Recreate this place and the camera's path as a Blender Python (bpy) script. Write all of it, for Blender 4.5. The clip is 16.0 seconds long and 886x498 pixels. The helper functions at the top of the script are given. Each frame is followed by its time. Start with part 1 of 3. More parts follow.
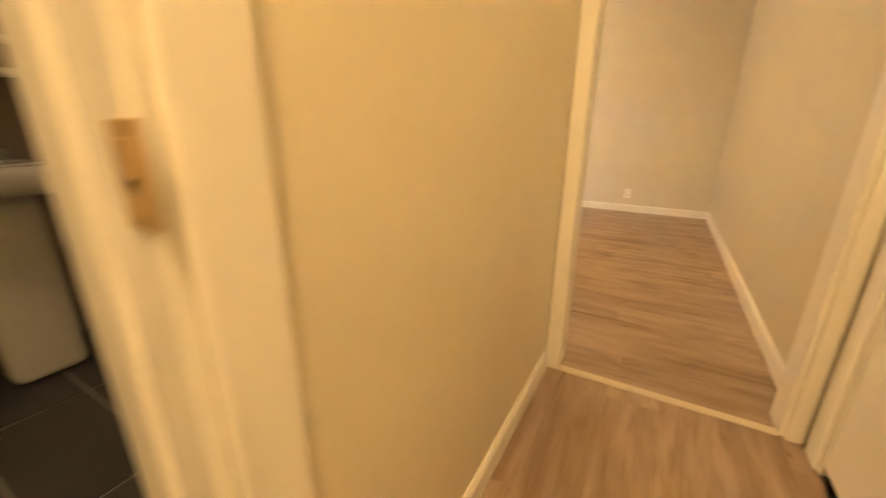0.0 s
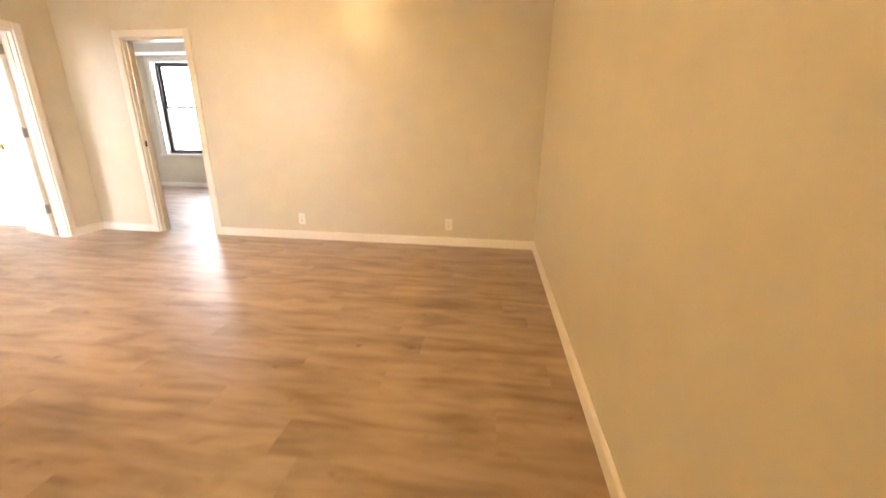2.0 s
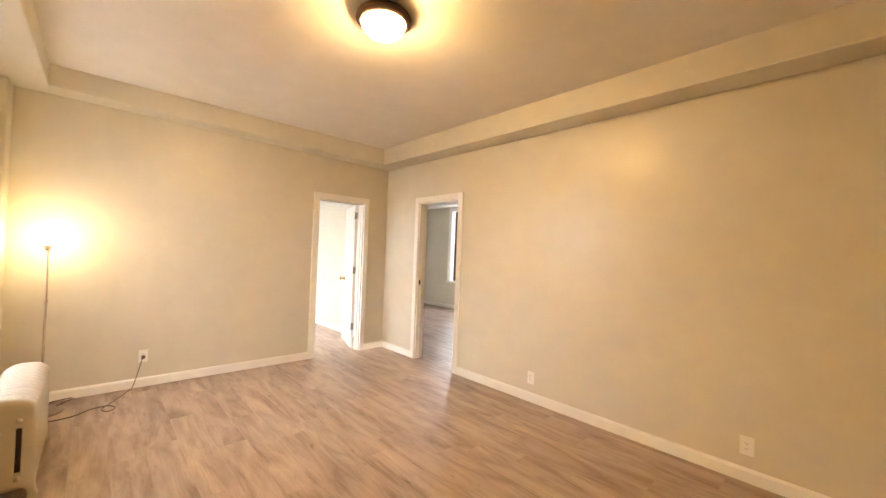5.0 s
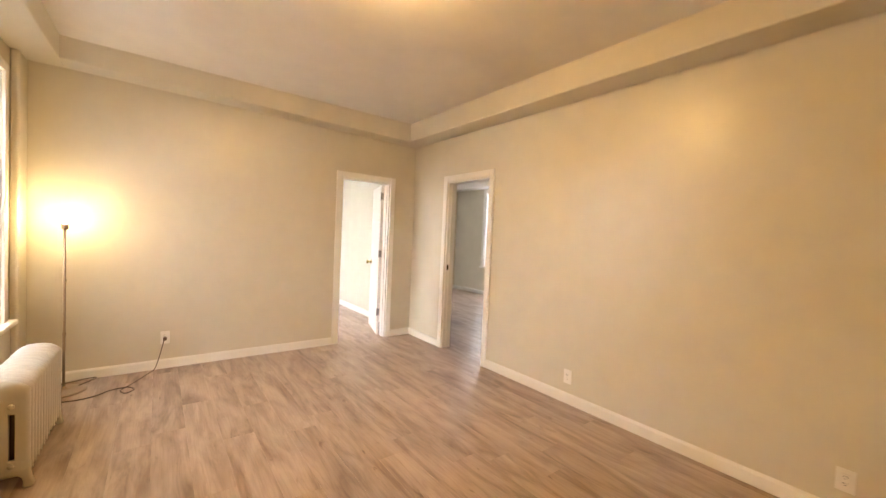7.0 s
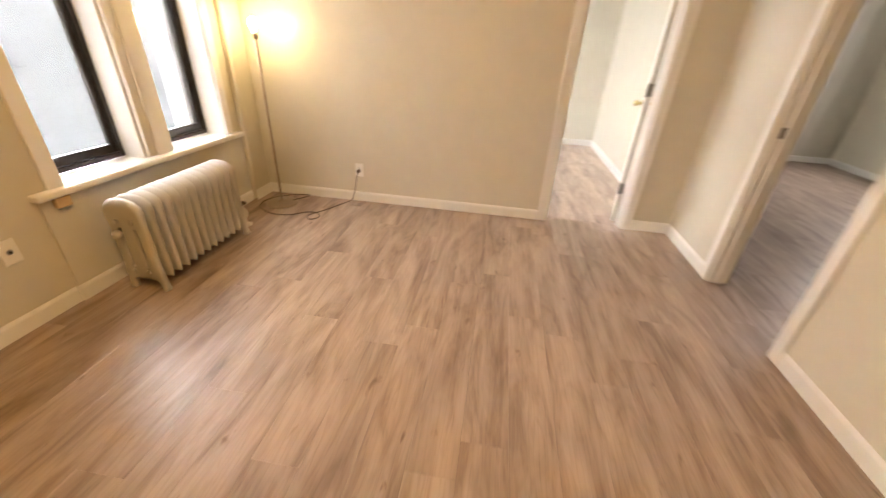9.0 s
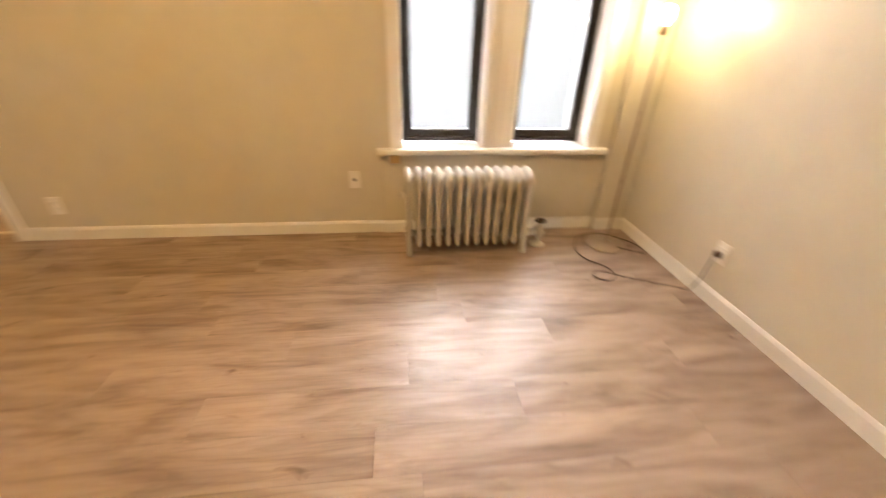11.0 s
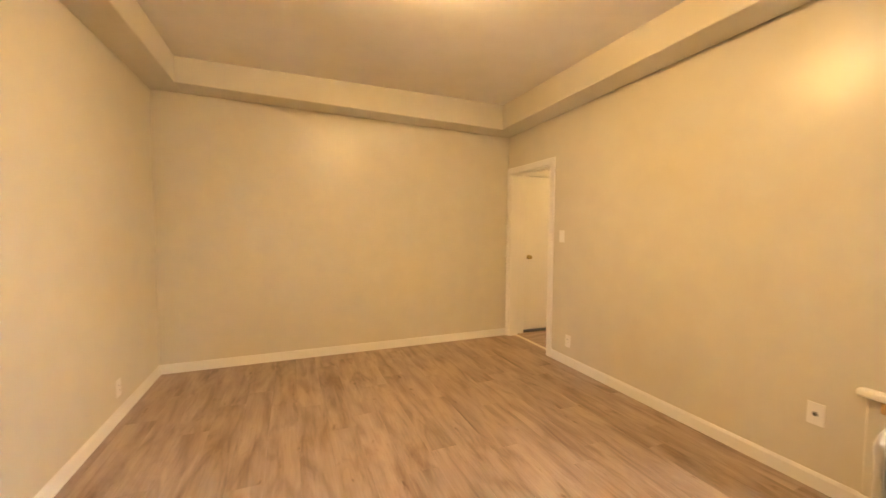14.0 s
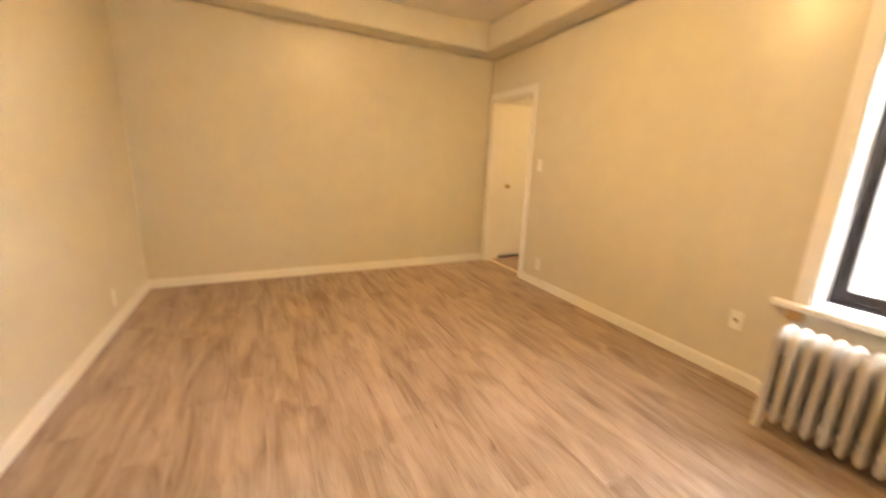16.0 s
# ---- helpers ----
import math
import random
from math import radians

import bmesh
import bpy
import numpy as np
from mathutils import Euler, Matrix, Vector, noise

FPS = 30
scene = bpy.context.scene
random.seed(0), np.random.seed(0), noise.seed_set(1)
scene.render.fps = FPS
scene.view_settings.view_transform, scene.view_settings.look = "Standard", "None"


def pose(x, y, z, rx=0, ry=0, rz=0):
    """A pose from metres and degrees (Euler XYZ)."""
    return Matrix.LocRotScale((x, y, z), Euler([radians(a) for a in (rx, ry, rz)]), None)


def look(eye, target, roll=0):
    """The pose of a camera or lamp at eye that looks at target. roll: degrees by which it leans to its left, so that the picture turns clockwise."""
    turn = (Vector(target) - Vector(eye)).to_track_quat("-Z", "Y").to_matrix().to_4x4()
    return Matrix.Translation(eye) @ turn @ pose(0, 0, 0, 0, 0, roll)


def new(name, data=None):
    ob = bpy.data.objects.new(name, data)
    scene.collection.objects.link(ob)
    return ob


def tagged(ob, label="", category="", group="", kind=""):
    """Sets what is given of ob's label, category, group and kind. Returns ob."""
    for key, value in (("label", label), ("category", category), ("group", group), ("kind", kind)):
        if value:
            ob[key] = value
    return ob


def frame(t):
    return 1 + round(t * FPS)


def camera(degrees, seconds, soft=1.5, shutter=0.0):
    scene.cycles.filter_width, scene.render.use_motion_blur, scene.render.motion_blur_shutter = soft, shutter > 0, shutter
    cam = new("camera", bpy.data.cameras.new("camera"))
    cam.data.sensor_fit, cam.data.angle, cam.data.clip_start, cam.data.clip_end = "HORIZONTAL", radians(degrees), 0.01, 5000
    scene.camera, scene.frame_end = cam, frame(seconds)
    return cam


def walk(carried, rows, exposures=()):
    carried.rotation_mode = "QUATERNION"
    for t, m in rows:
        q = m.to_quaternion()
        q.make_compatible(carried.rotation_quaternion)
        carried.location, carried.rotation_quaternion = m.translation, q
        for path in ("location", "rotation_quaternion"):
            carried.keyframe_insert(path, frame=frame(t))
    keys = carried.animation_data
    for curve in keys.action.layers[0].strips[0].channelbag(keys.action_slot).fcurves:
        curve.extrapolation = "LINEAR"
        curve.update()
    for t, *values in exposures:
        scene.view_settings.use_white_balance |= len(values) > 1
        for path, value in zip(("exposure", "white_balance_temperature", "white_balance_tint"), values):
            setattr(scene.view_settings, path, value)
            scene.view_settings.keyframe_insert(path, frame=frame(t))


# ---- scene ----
cam = camera(99.4, 16.0, soft=1.3, shutter=0.6)
PATH = [
    (0, (-0.561, -1.587, 0.997), (-1.502, 0.068, 0.384), 0.3),
    (0.5, (-0.536, -1.326, 1.071), (-1.140, 0.464, 0.414), 1.2),
    (1, (-0.504, -0.919, 1.125), (-0.884, 0.928, 0.459), 1.0),
    (1.5, (-0.442, -0.554, 1.097), (-0.718, 1.323, 0.463), -0.1),
    (2, (-0.439, -0.135, 1.111), (-0.675, 1.664, 0.563), 0.7),
    (2.5, (-0.423, 0.140, 1.164), (-0.724, 2.100, 0.902), 0.5),
    (3, (-0.344, 0.442, 1.308), (-0.952, 2.347, 1.319), 0.6),
    (3.5, (-0.388, 0.547, 1.371), (-1.366, 2.290, 1.427), 1.4),
    (4, (-0.420, 0.553, 1.358), (-1.616, 2.155, 1.413), 2.0),
    (4.5, (-0.422, 0.563, 1.362), (-1.773, 2.037, 1.409), 2.4),
    (4.7, (-0.436, 0.549, 1.382), (-1.841, 1.972, 1.413), 2.2),
    (5.4, (-0.487, 0.605, 1.378), (-2.001, 1.912, 1.395), 2.4),
    (6.8, (-0.600, 0.780, 1.372), (-2.174, 2.014, 1.341), 2.7),
    (7, (-0.660, 0.872, 1.364), (-2.251, 2.082, 1.295), 2.6),
    (7.5, (-0.863, 1.190, 1.374), (-2.581, 2.168, 1.071), 2.1),
    (8, (-1.089, 1.595, 1.300), (-2.936, 2.175, 0.799), 2.2),
    (8.2, (-1.225, 1.732, 1.359), (-3.074, 2.158, 0.726), 2.7),
    (10.3, (-2.915, 2.468, 1.251), (-3.980, 1.150, 0.187), 2.8),
    (10.5, (-3.054, 2.486, 1.249), (-3.915, 1.026, 0.188), 2.4),
    (11, (-3.343, 2.477, 1.245), (-3.556, 0.749, 0.260), 1.7),
    (11.5, (-3.601, 2.462, 1.281), (-3.084, 0.671, 0.557), 1.2),
    (12, (-3.794, 2.518, 1.307), (-2.751, 0.850, 0.950), 0.8),
    (12.5, (-3.955, 2.524, 1.343), (-2.576, 1.085, 1.171), 0.5),
    (13, (-4.037, 2.505, 1.344), (-2.413, 1.346, 1.210), 0.4),
    (13.5, (-4.081, 2.510, 1.349), (-2.311, 1.588, 1.224), 0.5),
    (14, (-4.074, 2.529, 1.345), (-2.223, 1.778, 1.236), 0.4),
    (14.5, (-4.082, 2.546, 1.352), (-2.187, 1.913, 1.259), 0.4),
    (15, (-4.112, 2.573, 1.372), (-2.208, 1.967, 1.285), 0.5),
    (15.5, (-4.149, 2.608, 1.386), (-2.251, 2.004, 1.202), 0.8),
    (16, (-4.209, 2.619, 1.294), (-2.457, 1.772, 0.831), 2.3),
]
EXPOSURES = [(0.0, 1.96), (1.5, 1.98), (3.5, 1.92), (4.5, 1.76), (7.0, 1.54), (8.0, 1.44), (10.5, 1.46), (11.5, 1.70), (12.5, 1.76), (14.0, 1.90), (16.0, 1.93)]
walk(cam, [(t, look(e, g, r)) for t, e, g, r in PATH], EXPOSURES)

# ---- light ----
world = bpy.data.worlds.new("sky")
scene.world = world
world.use_nodes = True
_n, _l = world.node_tree.nodes, world.node_tree.links
_sky = _n.new("ShaderNodeTexSky")
_sky.sky_type, _sky.sun_disc = "NISHITA", False
_sky.sun_elevation, _sky.sun_rotation = radians(50), radians(166)
_l.new(_sky.outputs[0], _n["Background"].inputs[0])
_n["Background"].inputs[1].default_value = 0.07
_sun = new("sun", bpy.data.lights.new("sun", "SUN"))
_sun.data.energy, _sun.data.angle, _sun.data.color = 1.0, radians(15), (1.0, 0.96, 0.9)
_sun.matrix_world = look((2.0, -8.0, 10.0), (0, 0, 0))

CEILING_LAMP = 84.0
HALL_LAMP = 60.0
FLOOR_LAMP = 95.0
DAY = 25.0


def window_light(x, y, z, w, h, watts, turn, color):
    """Sky light in a window's opening."""
    d = bpy.data.lights.new("window_light", "AREA")
    d.shape, d.size, d.size_y, d.energy, d.color = "RECTANGLE", w, h, watts, color
    new("window_light", d).matrix_world = pose(x, y, z, turn, 0, 0)


window_light(-6.8, 0.20, 1.51, 1.7, 1.7, 4.4, 90, (1.0, 0.91, 0.90))    # bright bedroom
window_light(-6.80, 7.40, 1.55, 0.90, 1.70, 16.0, -90, (0.97, 0.95, 1.0))    # grey bedroom

# ---- plan (metres) ----
W, D = -5.012, 3.650          # west wall, north wall; east wall x = 0, south wall y = 0
T = 0.12                     # wall thickness
TS = 0.30                    # thickness of the outer wall round the windows
H, HB = 2.757, 2.537         # ceiling, underside of the beams in the north-west corner
HX = -0.874                  # west wall of the hall
RX0, RY0, RY1 = -8.24, 0.3, 3.62   # west bedroom
BX0, BX1, BY1 = -8.38, -2.4, 7.16   # north bedroom


# ---- materials ----
def material(name):
    m = bpy.data.materials.new(name)
    m.use_nodes = True
    return m, m.node_tree.nodes, m.node_tree.links, m.node_tree.nodes["Principled BSDF"]


def mapped(n, l, scale, coord="Object"):
    tc, mp = n.new("ShaderNodeTexCoord"), n.new("ShaderNodeMapping")
    mp.inputs["Scale"].default_value = scale
    l.new(tc.outputs[coord], mp.inputs[0])
    return mp


def noise_tex(n, l, src, scale, detail=4, rough=0.55):
    t = n.new("ShaderNodeTexNoise")
    t.inputs["Scale"].default_value, t.inputs["Detail"].default_value = scale, detail
    t.inputs["Roughness"].default_value = rough
    l.new(src.outputs[0], t.inputs["Vector"])
    return t


def ramp(n, l, src, stops):
    r = n.new("ShaderNodeValToRGB")
    while len(r.color_ramp.elements) < len(stops):
        r.color_ramp.elements.new(0.5)
    for e, (p, c) in zip(r.color_ramp.elements, stops):
        e.position, e.color = p, (*c, 1)
    l.new(src, r.inputs[0])
    return r


def painted(name, color, rough=0.5, vary=0.05, relief=0.15, grain=90, coat=0.0, metal=0.0):
    """Paint, plastic or metal with faint mottling, uneven gloss and fine relief."""
    m, n, l, b = material(name)
    mp = mapped(n, l, (1, 1, 1))
    big, fine = noise_tex(n, l, mp, 1.7, 3), noise_tex(n, l, mp, grain, 3)
    lo, hi = [max(0, c * (1 - vary)) for c in color], [min(1, c * (1 + vary)) for c in color]
    r = ramp(n, l, big.outputs[0], [(0.3, lo), (0.7, hi)])
    l.new(r.outputs[0], b.inputs["Base Color"])
    g = n.new("ShaderNodeMapRange")
    g.inputs["To Min"].default_value, g.inputs["To Max"].default_value = rough - 0.05, rough + 0.07
    l.new(big.outputs[0], g.inputs[0])
    l.new(g.outputs[0], b.inputs["Roughness"])
    b.inputs["Metallic"].default_value = metal
    b.inputs["Coat Weight"].default_value = coat
    bump = n.new("ShaderNodeBump")
    bump.inputs["Strength"].default_value, bump.inputs["Distance"].default_value = relief, 0.002
    l.new(fine.outputs[0], bump.inputs["Height"])
    l.new(bump.outputs[0], b.inputs["Normal"])
    return m


def wall_paint(name, color, rough):
    """Rolled satin wall paint: orange-peel stipple and gentle trowel waves under it."""
    m, n, l, b = material(name)
    mp = mapped(n, l, (1, 1, 1))
    big, mid, fine = noise_tex(n, l, mp, 0.9, 4), noise_tex(n, l, mp, 5.0, 4), noise_tex(n, l, mp, 210, 2)
    r = ramp(n, l, mid.outputs[0], [(0.3, [c * 0.97 for c in color]), (0.7, [min(1, c * 1.02) for c in color])])
    l.new(r.outputs[0], b.inputs["Base Color"])
    g = n.new("ShaderNodeMapRange")
    g.inputs["To Min"].default_value, g.inputs["To Max"].default_value = rough - 0.012, rough + 0.04
    l.new(mid.outputs[0], g.inputs[0])
    l.new(g.outputs[0], b.inputs["Roughness"])
    b.inputs["Specular IOR Level"].default_value = 0.44
    b1, b2 = n.new("ShaderNodeBump"), n.new("ShaderNodeBump")
    b1.inputs["Strength"].default_value, b1.inputs["Distance"].default_value = 0.22, 0.015
    b2.inputs["Strength"].default_value, b2.inputs["Distance"].default_value = 0.12, 0.001
    l.new(big.outputs[0], b1.inputs["Height"])
    l.new(fine.outputs[0], b2.inputs["Height"])
    l.new(b1.outputs[0], b2.inputs["Normal"])
    l.new(b2.outputs[0], b.inputs["Normal"])
    return m


def plank_wood(name):
    """Printed oak vinyl plank: long grain, cathedral streaks, knots; each plank its own tone. Grain along local x."""
    m, n, l, b = material(name)
    tc, info = n.new("ShaderNodeTexCoord"), n.new("ShaderNodeObjectInfo")
    off = n.new("ShaderNodeVectorMath")
    off.operation = "SCALE"
    off.inputs[0].default_value = (37.0, 53.0, 11.0)
    l.new(info.outputs["Random"], off.inputs["Scale"])
    add = n.new("ShaderNodeVectorMath")
    l.new(tc.outputs["Object"], add.inputs[0])
    l.new(off.outputs[0], add.inputs[1])

    def stretched(sx, sy):
        mp = n.new("ShaderNodeMapping")
        mp.inputs["Scale"].default_value = (sx, sy, 1)
        l.new(add.outputs[0], mp.inputs[0])
        return mp
    streak = noise_tex(n, l, stretched(1.5, 7.5), 1.0, 4, 0.58)
    streak.inputs["Distortion"].default_value = 1.4
    figure = noise_tex(n, l, stretched(3.6, 27), 1.0, 3, 0.55)
    figure.inputs["Distortion"].default_value = 1.2
    broad = noise_tex(n, l, stretched(1.5, 8.0), 1.0, 3, 0.5)
    broad.inputs["Distortion"].default_value = 0.7
    grain = noise_tex(n, l, stretched(6, 90), 1.0, 3, 0.6)
    knots = noise_tex(n, l, stretched(7.0, 17), 1.0, 2, 0.55)
    knots.inputs["Distortion"].default_value = 0.6
    c1 = ramp(n, l, streak.outputs[0], [(0.30, (0.225, 0.160, 0.117)), (0.43, (0.316, 0.234, 0.178)), (0.55, (0.372, 0.279, 0.214)), (0.72, (0.400, 0.303, 0.237))])
    c0 = ramp(n, l, broad.outputs[0], [(0.30, (0.66, 0.60, 0.56)), (0.45, (0.92, 0.905, 0.89)), (0.60, (1.07, 1.07, 1.08))])
    c2 = ramp(n, l, figure.outputs[0], [(0.30, (0.86, 0.83, 0.81)), (0.46, (1.0, 1.0, 1.0)), (0.70, (1.03, 1.03, 1.04))])
    c3 = ramp(n, l, grain.outputs[0], [(0.3, (0.97, 0.965, 0.96)), (0.62, (1.02, 1.02, 1.02))])
    c4 = ramp(n, l, knots.outputs[0], [(0.22, (0.50, 0.43, 0.39)), (0.27, (0.82, 0.78, 0.75)), (0.32, (1.0, 1.0, 1.0))])
    rings = n.new("ShaderNodeTexWave")
    rings.bands_direction = "Y"
    for key, val in (("Scale", 1.0), ("Distortion", 14.0), ("Detail", 2.0), ("Detail Scale", 0.7), ("Detail Roughness", 0.55)):
        rings.inputs[key].default_value = val
    l.new(stretched(1.6, 14).outputs[0], rings.inputs["Vector"])
    c5 = ramp(n, l, rings.outputs["Fac"], [(0.0, (0.945, 0.935, 0.925)), (0.30, (1.0, 1.0, 1.0)), (1.0, (1.01, 1.01, 1.01))])
    tone = ramp(n, l, info.outputs["Random"], [(0.0, (0.93, 0.92, 0.91)), (0.5, (1.0, 1.0, 1.0)), (1.0, (1.05, 1.06, 1.07))])
    last = c1.outputs[0]
    for c in (c0, c2, c3, c4, c5, tone):
        mix = n.new("ShaderNodeMix")
        mix.data_type, mix.blend_type = "RGBA", "MULTIPLY"
        mix.inputs[0].default_value = 1.0
        l.new(last, mix.inputs["A"])
        l.new(c.outputs[0], mix.inputs["B"])
        last = mix.outputs["Result"]
    l.new(last, b.inputs["Base Color"])
    b.inputs["Specular IOR Level"].default_value = 0.7
    g = n.new("ShaderNodeMapRange")
    g.inputs["To Min"].default_value, g.inputs["To Max"].default_value = 0.36, 0.47
    l.new(grain.outputs[0], g.inputs[0])
    l.new(g.outputs[0], b.inputs["Roughness"])
    bump = n.new("ShaderNodeBump")
    bump.inputs["Strength"].default_value, bump.inputs["Distance"].default_value = 0.25, 0.0012
    l.new(grain.outputs[0], bump.inputs["Height"])
    l.new(bump.outputs[0], b.inputs["Normal"])
    return m


def glowing(name, color, strength):
    m, n, l, b = material(name)
    b.inputs["Base Color"].default_value = (0.9, 0.88, 0.84, 1)
    b.inputs["Emission Color"].default_value = (*color, 1)
    b.inputs["Emission Strength"].default_value = strength
    return m


def glass(name):
    m, n, l, b = material(name)
    b.inputs["Base Color"].default_value = (0.96, 0.98, 0.98, 1)
    b.inputs["Roughness"].default_value, b.inputs["IOR"].default_value = 0.02, 1.45
    b.inputs["Transmission Weight"].default_value = 1.0
    return m


def mesh_screen(name):
    """Fine insect mesh: lets most light through."""
    m, n, l, b = material(name)
    b.inputs["Base Color"].default_value, b.inputs["Roughness"].default_value = (0.10, 0.105, 0.11, 1), 0.6
    b.inputs["Alpha"].default_value = 0.24
    return m


M_SCREEN = mesh_screen("grey insect mesh")
M_WALL = wall_paint("greige satin wall paint", (0.636, 0.594, 0.488), 0.300)
M_CEIL = wall_paint("matt ceiling paint", (0.78, 0.75, 0.70), 0.70)
M_HALL = wall_paint("cream satin hall paint", (0.70, 0.645, 0.52), 0.32)
M_TRIM = painted("white semi-gloss trim paint", (0.80, 0.78, 0.74), 0.34, 0.03, 0.10, 60)
M_DOOR = painted("white door enamel", (0.80, 0.78, 0.73), 0.36, 0.03, 0.08, 40)
M_WOOD = plank_wood("oak vinyl plank")
M_SUB = painted("dark underlay", (0.05, 0.04, 0.035), 0.8)
M_STRIP = painted("pale aluminium threshold", (0.72, 0.66, 0.55), 0.35, 0.06, 0.1, 200, metal=0.35)
M_BLACK = painted("black-brown window enamel", (0.018, 0.014, 0.012), 0.32, 0.25, 0.12, 70)
M_GLASS = glass("window glass")
M_RAD = painted("cream radiator enamel", (0.49, 0.465, 0.41), 0.36, 0.06, 0.35, 45)
M_BRASS = painted("polished brass", (0.70, 0.57, 0.26), 0.22, 0.06, 0.05, 60, metal=1.0)
M_WORN = painted("paint-splashed brass", (0.56, 0.40, 0.20), 0.45, 0.3, 0.3, 60, metal=0.3)
M_NICKEL = painted("brushed nickel", (0.50, 0.47, 0.43), 0.33, 0.06, 0.1, 150, metal=1.0)
M_POLE = painted("tarnished lamp metal", (0.40, 0.32, 0.245), 0.42, 0.1, 0.1, 150, metal=0.8)
M_STEEL = painted("worn steel hinge", (0.32, 0.31, 0.30), 0.42, 0.15, 0.2, 120, metal=0.9)
M_BRONZE = painted("dark bronze", (0.075, 0.045, 0.028), 0.38, 0.2, 0.15, 90, metal=0.7)
M_PLATE = painted("white plastic plate", (0.82, 0.80, 0.75), 0.30, 0.02, 0.03, 60)
M_SLOT = painted("dark socket slot", (0.03, 0.028, 0.025), 0.5)
M_CORD = painted("brown lamp cord", (0.11, 0.072, 0.05), 0.5, 0.15, 0.1, 200)
M_IRON = painted("painted iron valve", (0.62, 0.58, 0.50), 0.42, 0.12, 0.4, 60)
M_RAW = painted("bare cut pine", (0.46, 0.31, 0.14), 0.6, 0.15, 0.3, 60)
# handwheel iron; also the dark colour that shades the radiator slots
M_RUST_SHADE = painted("dark worn iron and slot shade", (0.09, 0.06, 0.045), 0.6, 0.3, 0.4, 80)
M_TILE = painted("charcoal floor tile", (0.048, 0.047, 0.050), 0.38, 0.2, 0.15, 30)
M_GROUT = painted("pale grout", (0.34, 0.32, 0.29), 0.8, 0.1, 0.3, 120)
M_BATH = wall_paint("taupe bathroom paint", (0.30, 0.25, 0.20), 0.45)
M_CERAMIC = painted("white sanitary ceramic", (0.84, 0.83, 0.80), 0.12, 0.01, 0.02, 20, coat=0.5)
M_MIRROR = painted("mirror", (0.9, 0.9, 0.9), 0.06, 0.0, 0.0, 20, metal=1.0)
M_FACADE = painted("pale grey siding paint", (0.37, 0.38, 0.385), 0.85, 0.08, 0.4, 8)
M_PANE = painted("dark facade pane", (0.34, 0.35, 0.355), 0.4, 0.1, 0.02, 5)
M_GROUND = painted("courtyard concrete", (0.40, 0.40, 0.39), 0.9, 0.15, 0.4, 12)
M_DOME = glowing("lit frosted glass dome", (1.0, 0.600, 0.228), CEILING_LAMP)
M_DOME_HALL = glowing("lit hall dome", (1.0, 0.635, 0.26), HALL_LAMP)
# weak fill for the bathroom, from a fixture that is never in view
M_DOME_BATH_FILL = glowing("lit dome of the added bathroom light", (1.0, 0.72, 0.42), 8.0)
M_BULB = glowing("lit bulb", (1.0, 0.70, 0.34), FLOOR_LAMP)
M_SKYCARD = glowing("bright overcast sky", (0.95, 0.945, 1.0), DAY)
M_SKYCARD_NORTH = glowing("duller northern sky", (0.93, 0.96, 1.0), 0.30)
M_SKYCARD_NORTH.node_tree.nodes["Principled BSDF"].inputs["Base Color"].default_value = (0.02, 0.02, 0.02, 1)


# ---- mesh helpers ----
def obj(name, bm, mat, parent=None, label="", smooth=False):
    me = bpy.data.meshes.new(name)
    bmesh.ops.recalc_face_normals(bm, faces=bm.faces)
    bm.to_mesh(me)
    bm.free()
    for p in me.polygons:
        p.use_smooth = smooth
    me.materials.append(mat)
    ob = new(name, me)
    if parent:
        ob.parent = parent
    if label:
        tagged(ob, label)
    return ob


def part(name, bm, mat, parent, label="", smooth=False):
    return obj(name, bm, mat, parent, label, smooth)


def add_box(bm, x0, y0, z0, x1, y1, z1, bevel=0.0, seg=1):
    vs = bmesh.ops.create_cube(bm, size=1.0)["verts"]
    sx, sy, sz = abs(x1 - x0), abs(y1 - y0), abs(z1 - z0)
    for v in vs:
        v.co = Vector((v.co.x * sx + (x0 + x1) / 2, v.co.y * sy + (y0 + y1) / 2, v.co.z * sz + (z0 + z1) / 2))
    if bevel:
        es = {e for v in vs for e in v.link_edges}
        bmesh.ops.bevel(bm, geom=list(es), offset=bevel, segments=seg, profile=0.5, affect="EDGES")
    return bm


def box(x0, y0, z0, x1, y1, z1, bevel=0.0, seg=1):
    return add_box(bmesh.new(), x0, y0, z0, x1, y1, z1, bevel, seg)


def add_lathe(bm, profile, m=Matrix(), n=24):
    """Turn a profile of (radius, height) round local z."""
    rings = []
    for r, h in profile:
        if r < 1e-5:
            rings.append([bm.verts.new(m @ Vector((0, 0, h)))])
        else:
            rings.append([bm.verts.new(m @ Vector((r * math.cos(2 * math.pi * k / n), r * math.sin(2 * math.pi * k / n), h))) for k in range(n)])
    for a, b in zip(rings, rings[1:]):
        for k in range(n):
            j = (k + 1) % n
            f = [a[k % len(a)], a[j % len(a)], b[j % len(b)], b[k % len(b)]]
            f = list(dict.fromkeys(f))
            if len(f) > 2:
                bm.faces.new(f)
    return bm


def lathe(profile, m=Matrix(), n=24):
    return add_lathe(bmesh.new(), profile, m, n)


